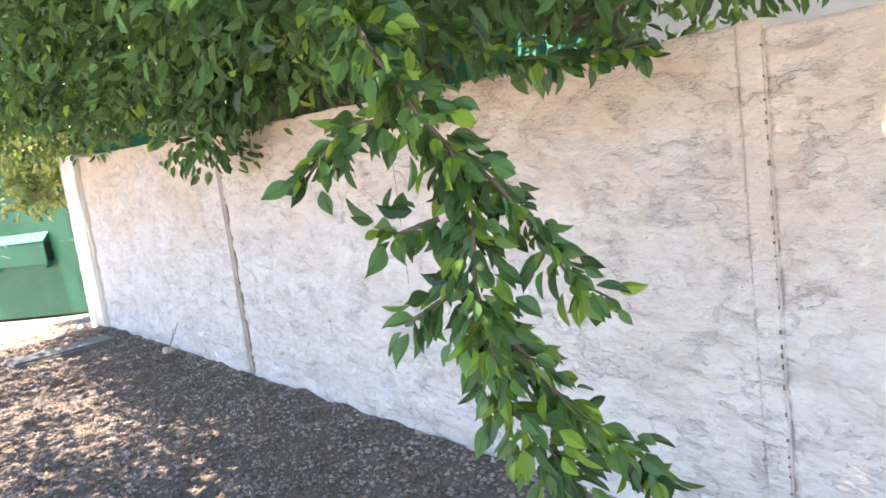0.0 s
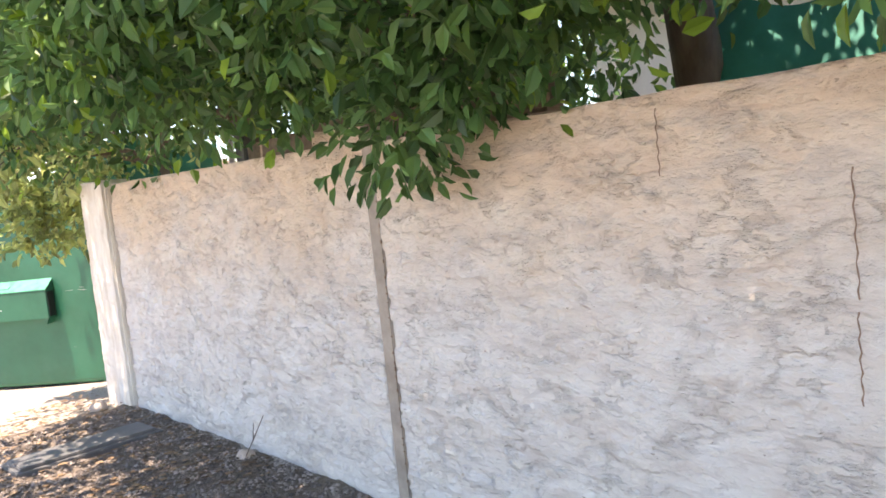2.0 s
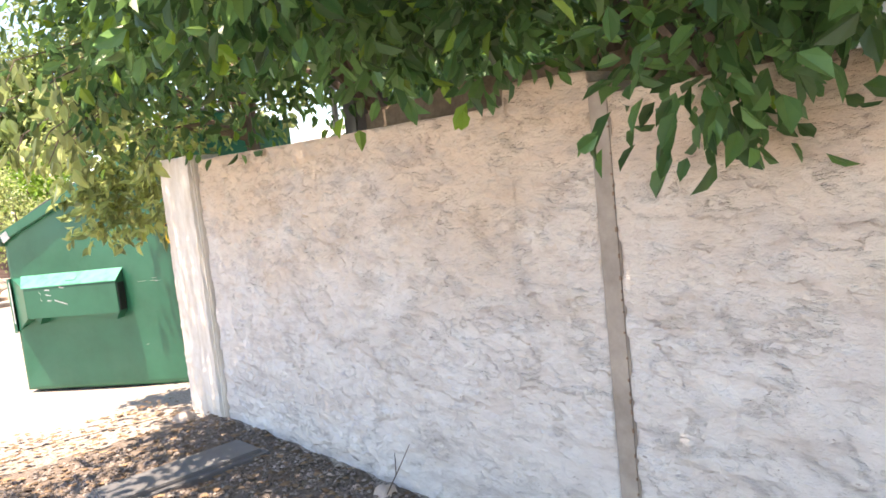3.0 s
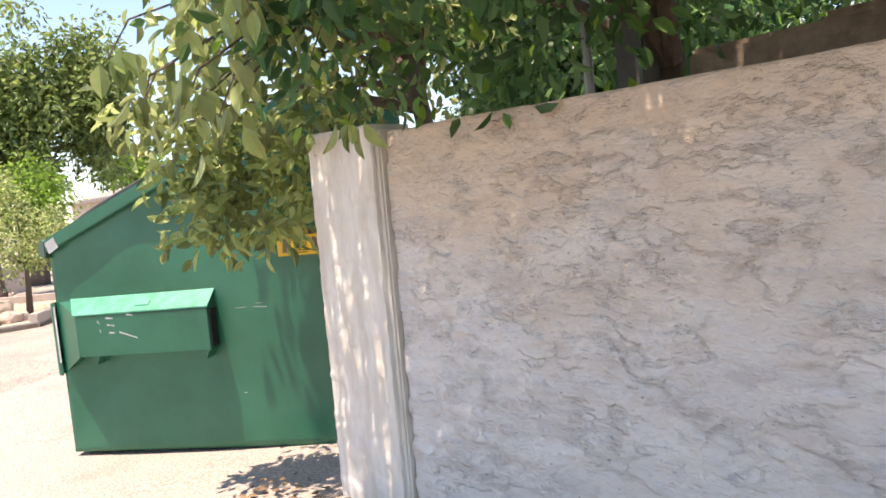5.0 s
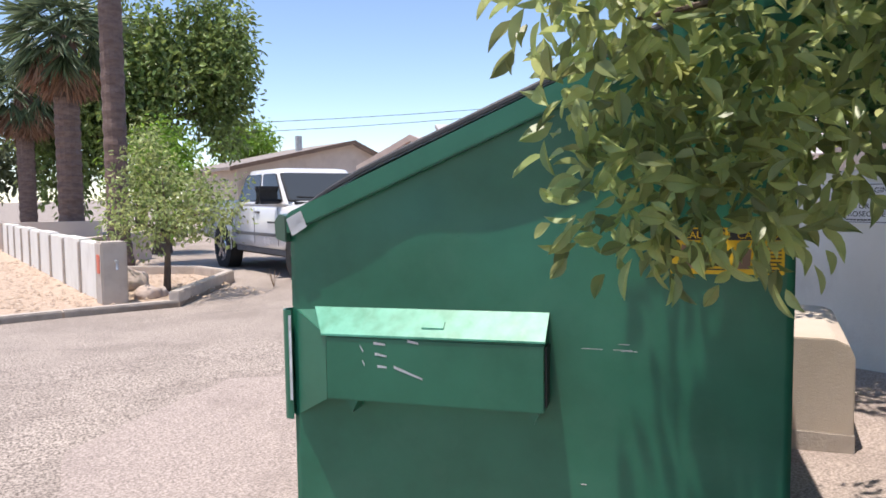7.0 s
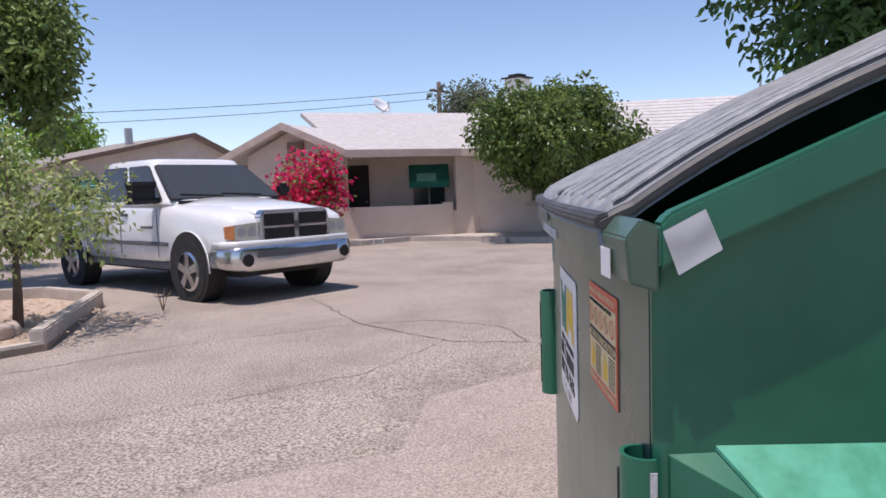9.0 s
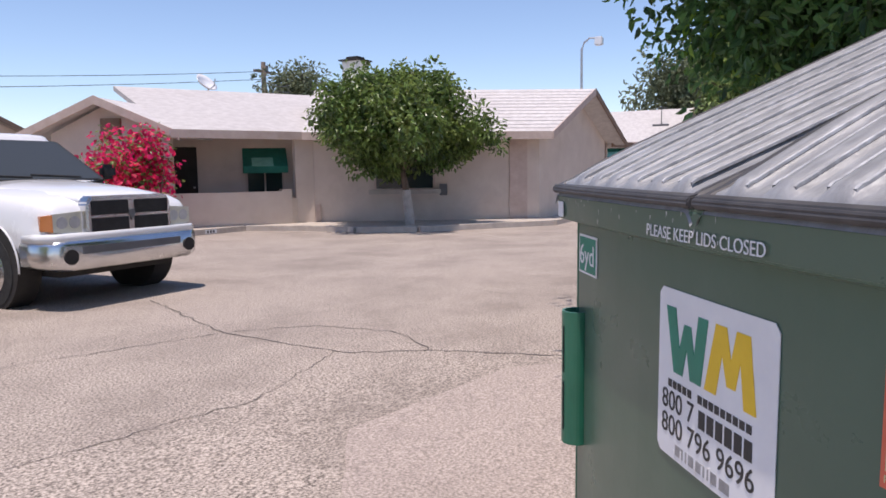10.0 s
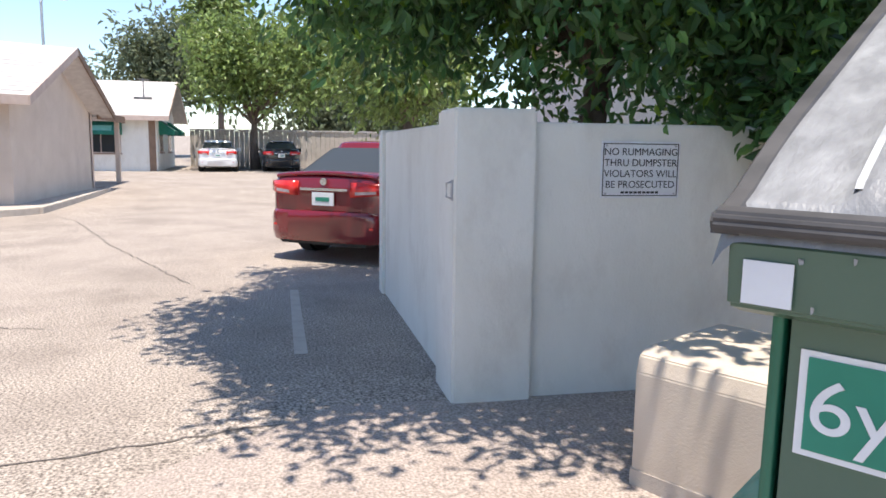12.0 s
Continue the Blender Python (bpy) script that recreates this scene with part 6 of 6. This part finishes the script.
leaves("foliage", p, d, 0.11, LEAF_F, bg, 0.5, 15)["kind"] = "stuff"
for k in range(6):
    part("stem", tube([(0, 0.1 * k - 0.3, 0), (0.1, 0.3 * k - 0.8, 0.7), (0.1, 0.4 * k - 1.0, 1.4)], [0.03, 0.02, 0.01], 6), BARK, bg)

# yard
tree("young_tree", "small yellow-green citrus in the gravel island", (2.92, 18.2, 0.06), [(0, 0, 0), (0.03, 0.0, 0.45), (0.05, 0.05, 0.8)], 0.06,
     np.concatenate([blob((0.1, 0, 1.25), (0.95, 0.95, 0.62), 190, 16, 0.4), blob((-0.15, 0.2, 1.85), (0.4, 0.4, 0.5), 40, 17, 0.2)]), 17, 0.10, 0.075, LEAF_C, 16, 8, young=LEAF_Y)


def palm(label, base, h, r, crown=True, skirt=0.9, seed=1, lean=(0, 0)):
    t = thing("fan_palm", label, "palm", base)
    q = np.random.default_rng(seed)
    n = int(h / 0.16)
    pts = [(lean[0] * i / n, lean[1] * i / n, h * i / n) for i in range(n + 1)]
    part("trunk", tube(pts, [r * (1.35 - 0.35 * min(1, i / 4)) * (1.05 if i % 2 else 0.96) for i in range(n + 1)], 14), PALMBARK, t)
    if not crown:
        return t
    top = np.array(pts[-1])

    def fronds(nm, m, zlo, zhi, ln, mat):
        P, D = [], []
        for k in range(m):
            az, el = q.uniform(0, 2 * math.pi), q.uniform(zlo, zhi)
            u = np.array((math.cos(az) * math.cos(el), math.sin(az) * math.cos(el), math.sin(el)))
            s = np.array((-math.sin(az), math.cos(az), 0))
            hub = top + u * ln * 0.9
            part("stalk", tube([top, top + u * ln * 0.5 + (0, 0, 0.06), hub], [0.03, 0.02, 0.015], 5), mat, t)
            for j in range(17):
                a = (j - 8) / 8 * 1.35
                P.append(hub)
                D.append(u * math.cos(a) + s * math.sin(a) + np.array((0, 0, -0.35 * abs(a) - 0.45)))
        leaves(nm, np.array(P), np.array(D), ln * 0.85, mat, t, 0.075, seed, 0.02)["kind"] = "stuff"
    fronds("fronds", 60, -0.8, 1.2, 1.15, FROND)
    fronds("dry_skirt", 34, -1.45, -0.7, skirt, SKIRT)
    return t


palm("tall bare trunk of a fan palm rising beyond view", (3.35, 23.0, 0), 11.0, 0.21, True, seed=2)
palm("fan palm with a skirt of dry fronds", (3.9, 31.6, 0), 6.1, 0.34, True, 1.1, seed=3)
palm("fan palm with a skirt of dry fronds", (3.6, 38.7, 0), 5.4, 0.3, True, 1.1, seed=4)
for nm, lab, base, h, cls, per, sg, sz, mt, sd in (
        ("shade_tree", "tall leafy shade tree beyond the yard", (7.9, 40.2, 0), 4.0, ((0, 0, 6.4, 2.2, 2.2, 4.2, 250), (3.2, -0.6, 6.8, 1.7, 1.7, 3.6, 200), (-2.6, 0.5, 4.6, 2.0, 2.0, 3.4, 180)), 34, 0.42, 0.30, LEAF_F, 31),
        ("shade_tree", "yellow-green tree behind the yard wall", (5.2, 27.0, 0), 1.2, ((0, 0, 2.1, 1.1, 1.1, 1.1, 150),), 18, 0.2, 0.16, LEAF_Y, 32),
        ("shade_tree", "olive-green tree at the back of the yard", (0.2, 44.0, 0), 1.6, ((0, 0, 3.0, 5.5, 2.0, 1.7, 300),), 18, 0.45, 0.35, LEAF_G, 33),
        ("shade_tree", "feathery tree above the roofs", (37.0, 40.0, 0), 4.6, ((0, 0, 6.6, 1.9, 1.9, 1.5, 130),), 18, 0.4, 0.3, LEAF_G, 34),
        ("shade_tree", "grey-green tree behind the far house", (61.5, 20.5, 0.5), 4.5, ((0, 0, 7.0, 4.3, 4.3, 3.2, 330),), 20, 0.6, 0.45, LEAF_G, 35),
        ("shade_tree", "bright leafy tree over the far fence", (41.0, 13.6, 0.3), 2.6, ((-0.5, 0.5, 5.2, 2.9, 3.1, 2.4, 430), (-3.0, -3.0, 5.2, 2.8, 2.8, 2.4, 320)), 20, 0.36, 0.28, LEAF_F, 36),
        ("shade_tree", "dark cypress-like tree over the far fence", (52.0, 16.0, 0.4), 5.0, ((0, 0, 9.0, 1.8, 1.8, 4.5, 240),), 20, 0.5, 0.4, LEAF_F, 37),
        ("shade_tree", "bright green tree beyond the grey roof", (20.2, 60.0, 0), 3.0, ((0, 0, 5.4, 2.4, 2.4, 1.4, 160),), 18, 0.4, 0.34, LEAF_Y, 38),
        ("shade_tree", "line of dusty trees beyond the far fence", (58.0, 6.0, 0.5), 2.0, ((0, 0, 3.4, 3.0, 9.0, 2.6, 420),), 18, 0.6, 0.5, LEAF_G, 40),
        ("shade_tree", "leafy tree along the side of the drive", (24.0, 8.6, 0), 2.2, ((0, 0, 4.0, 3.0, 2.4, 2.0, 420),), 20, 0.3, 0.24, LEAF_F, 39)):
    cl = np.concatenate([blob(c[:3], c[3:6], c[6], sd + i, 0.35) for i, c in enumerate(cls)])
    tree(nm, lab, base, [(0, 0, 0), (0.1, 0.1, h * 0.5), (0, 0, h)], 0.28, cl, per, sg, sz, mt, sd, 9)

# ---- gravel, litter, cracks ----
def scatter(name, n, x0, x1, y0, y1, smin, smax, mat, seed, z0=0.02, flat=0.6, label="", cat="gravel", keep=None):
    q = np.random.default_rng(seed)
    xy = np.stack([q.uniform(x0, x1, n), q.uniform(y0, y1, n)], 1)
    if keep:
        xy = np.array([p for p in xy if keep(p[0], p[1])])
    n = len(xy)
    s = q.uniform(smin, smax, (n, 1))
    c = np.array([(x, y, height(x, y) + z0 + (0.035 * noise.noise((x * 5, y * 5, 3.1)) if z0 > 0.01 else 0)) for x, y in xy])
    o = np.array([(1, 0, 0), (0.2, 0.9, 0.1), (-0.9, 0.2, -0.1), (-0.1, -1, 0.1), (0.1, 0.1, flat), (0, 0, -flat * 0.7)])
    a = q.uniform(0, 2 * math.pi, n)
    R = np.zeros((n, 3, 3))
    R[:, 0, 0], R[:, 0, 1], R[:, 1, 0], R[:, 1, 1], R[:, 2, 2] = np.cos(a), -np.sin(a), np.sin(a), np.cos(a), 1
    v = c[:, None, :] + s[:, None, :] * np.einsum("nij,kj->nki", R, o) * q.uniform(0.75, 1.3, (n, 6, 1))
    f = []
    for i in range(n):
        k = 6 * i
        f += [(k, k + 1, k + 4), (k + 1, k + 2, k + 4), (k + 2, k + 3, k + 4), (k + 3, k, k + 4)]
    me = bpy.data.meshes.new(name)
    me.from_pydata(v.reshape(-1, 3).tolist(), [], f)
    me.materials.append(mat)
    return tagged(new(name, me), label, cat, kind="stuff")


scatter("gravel_stones", 26000, -0.5, 2.05, 1.2, 7.9, 0.006, 0.017, PEBBLE, 41, 0.024, 0.7, "loose dark gravel stones along the wall")
scatter("fallen_leaves", 900, 0.6, 2.04, 5.6, 8.9, 0.012, 0.03, LITTER, 42, 0.03, 0.15, "dry fallen leaves drifted against the pier", "leaf litter")
scatter("yard_stones", 5000, -3, 4.0, 17.3, 26, 0.015, 0.04, YARD, 43, 0.06, 0.6, "pale pinkish stones of the yard")
scatter("drive_grit", 9000, 0.3, 9.0, 8.6, 17.5, 0.003, 0.008, PEBBLE, 44, 0.0, 0.5, "loose grit on the asphalt")


def crack(pts, w, seed):
    """A ragged crack: a thin dark ribbon just above the asphalt."""
    q = random.Random(seed)
    fine = []
    for (x0, y0), (x1, y1) in zip(pts, pts[1:]):
        m = max(3, int(math.hypot(x1 - x0, y1 - y0) / 0.09))
        for k in range(m):
            fine.append((x0 + (x1 - x0) * k / m + q.uniform(-0.025, 0.025), y0 + (y1 - y0) * k / m + q.uniform(-0.025, 0.025)))
    bm = bmesh.new()
    rows = []
    for i, (x, y) in enumerate(fine):
        xa, ya = fine[max(0, i - 1)]
        xb, yb = fine[min(len(fine) - 1, i + 1)]
        L = math.hypot(xb - xa, yb - ya) + 1e-6
        k = w * q.uniform(0.2, 0.7)
        nx, ny = -(yb - ya) / L * k, (xb - xa) / L * k
        rows.append((bm.verts.new((x + nx, y + ny, height(x, y) + 0.004)), bm.verts.new((x - nx, y - ny, height(x, y) + 0.004))))
    for a, b in zip(rows, rows[1:]):
        bm.faces.new((a[0], a[1], b[1], b[0]))
    return part("crack", bm, CRACK_SHADE, ground)


pad = [(1.0, 8.6), (2.5, 8.3), (5.9, 8.0), (5.95, 12.0), (5.2, 12.9), (4.3, 12.6), (3.7, 13.2), (2.9, 12.7), (2.0, 13.1), (0.7, 12.2), (0.4, 10.4), (0.75, 9.2)]
bm = bmesh.new()
bm.faces.new([bm.verts.new((x, y, 0)) for x, y in pad])
bmesh.ops.triangulate(bm, faces=bm.faces[:])
bmesh.ops.subdivide_edges(bm, edges=bm.edges[:], cuts=7, use_grid_fill=True)
for v in bm.verts:
    v.co.x += 0.05 * noise.noise(v.co * 3)
    v.co.z = height(v.co.x, v.co.y) + 0.006
part("worn_apron", bm, APRON, ground, "worn pale dusty patch of asphalt under the container")
# dark ribbon colour that paints the shade down in the cracks
CRACK_SHADE = surf("crack_shadow", (0.09, 0.075, 0.07, 1), (0.15, 0.13, 0.115, 1), 20, 0.95)
for i, (w, pts) in enumerate(((0.016, [(5.9, 11.7), (5.45, 13.43), (5.4, 13.62), (5.05, 14.2), (5.2, 15.56), (6.2, 17.6)]), (0.012, [(5.4, 13.62), (5.85, 14.2), (5.8, 15.0), (5.2, 15.56)]),
                              (0.007, [(5.05, 14.27), (3.9, 14.0), (2.6, 14.3), (1.3, 14.9), (-1.0, 16.2)]), (0.01, [(5.2, 15.56), (3.6, 16.2), (2.0, 16.4)]),
                              (0.014, [(9.8, 13.2), (13.0, 14.6), (16.5, 15.9), (18.0, 16.8)]), (0.008, [(8.0, 14.0), (8.6, 16.0), (10.0, 18.0), (11.0, 21.0)]))):
    crack(pts, w, i)
mark = part("parking_line", slab([(7.0, 12.10, 0.004), (9.3, 12.12, 0.004), (9.3, 12.20, 0.004), (7.0, 12.19, 0.004)], 0.003), CONCRETE, ground, "faded white parking line")

tw = thing("fallen_twig", "thin dry twig leaning on the foot of the wall", "twig", (1.93, 5.85, -0.08))
part("stem", tube([(0, 0.05, 0), (0.05, 0.0, 0.12), (0.10, -0.06, 0.26)], [0.004, 0.003, 0.002], 6), BARK, tw)
part("side_shoot", tube([(0.05, 0.0, 0.12), (0.09, 0.05, 0.2)], [0.003, 0.0015], 6), BARK, tw)
wd = thing("weed", "small dry weed growing through the asphalt", "weed", (4.55, 18.3, 0.0))
for k in range(7):
    a = k * 0.9
    part("blade", tube([(0, 0, 0), (0.05 * math.cos(a), 0.05 * math.sin(a), 0.16), (0.11 * math.cos(a), 0.11 * math.sin(a), 0.22 + 0.03 * (k % 3))], [0.006, 0.004, 0.002], 5), LITTER, wd)
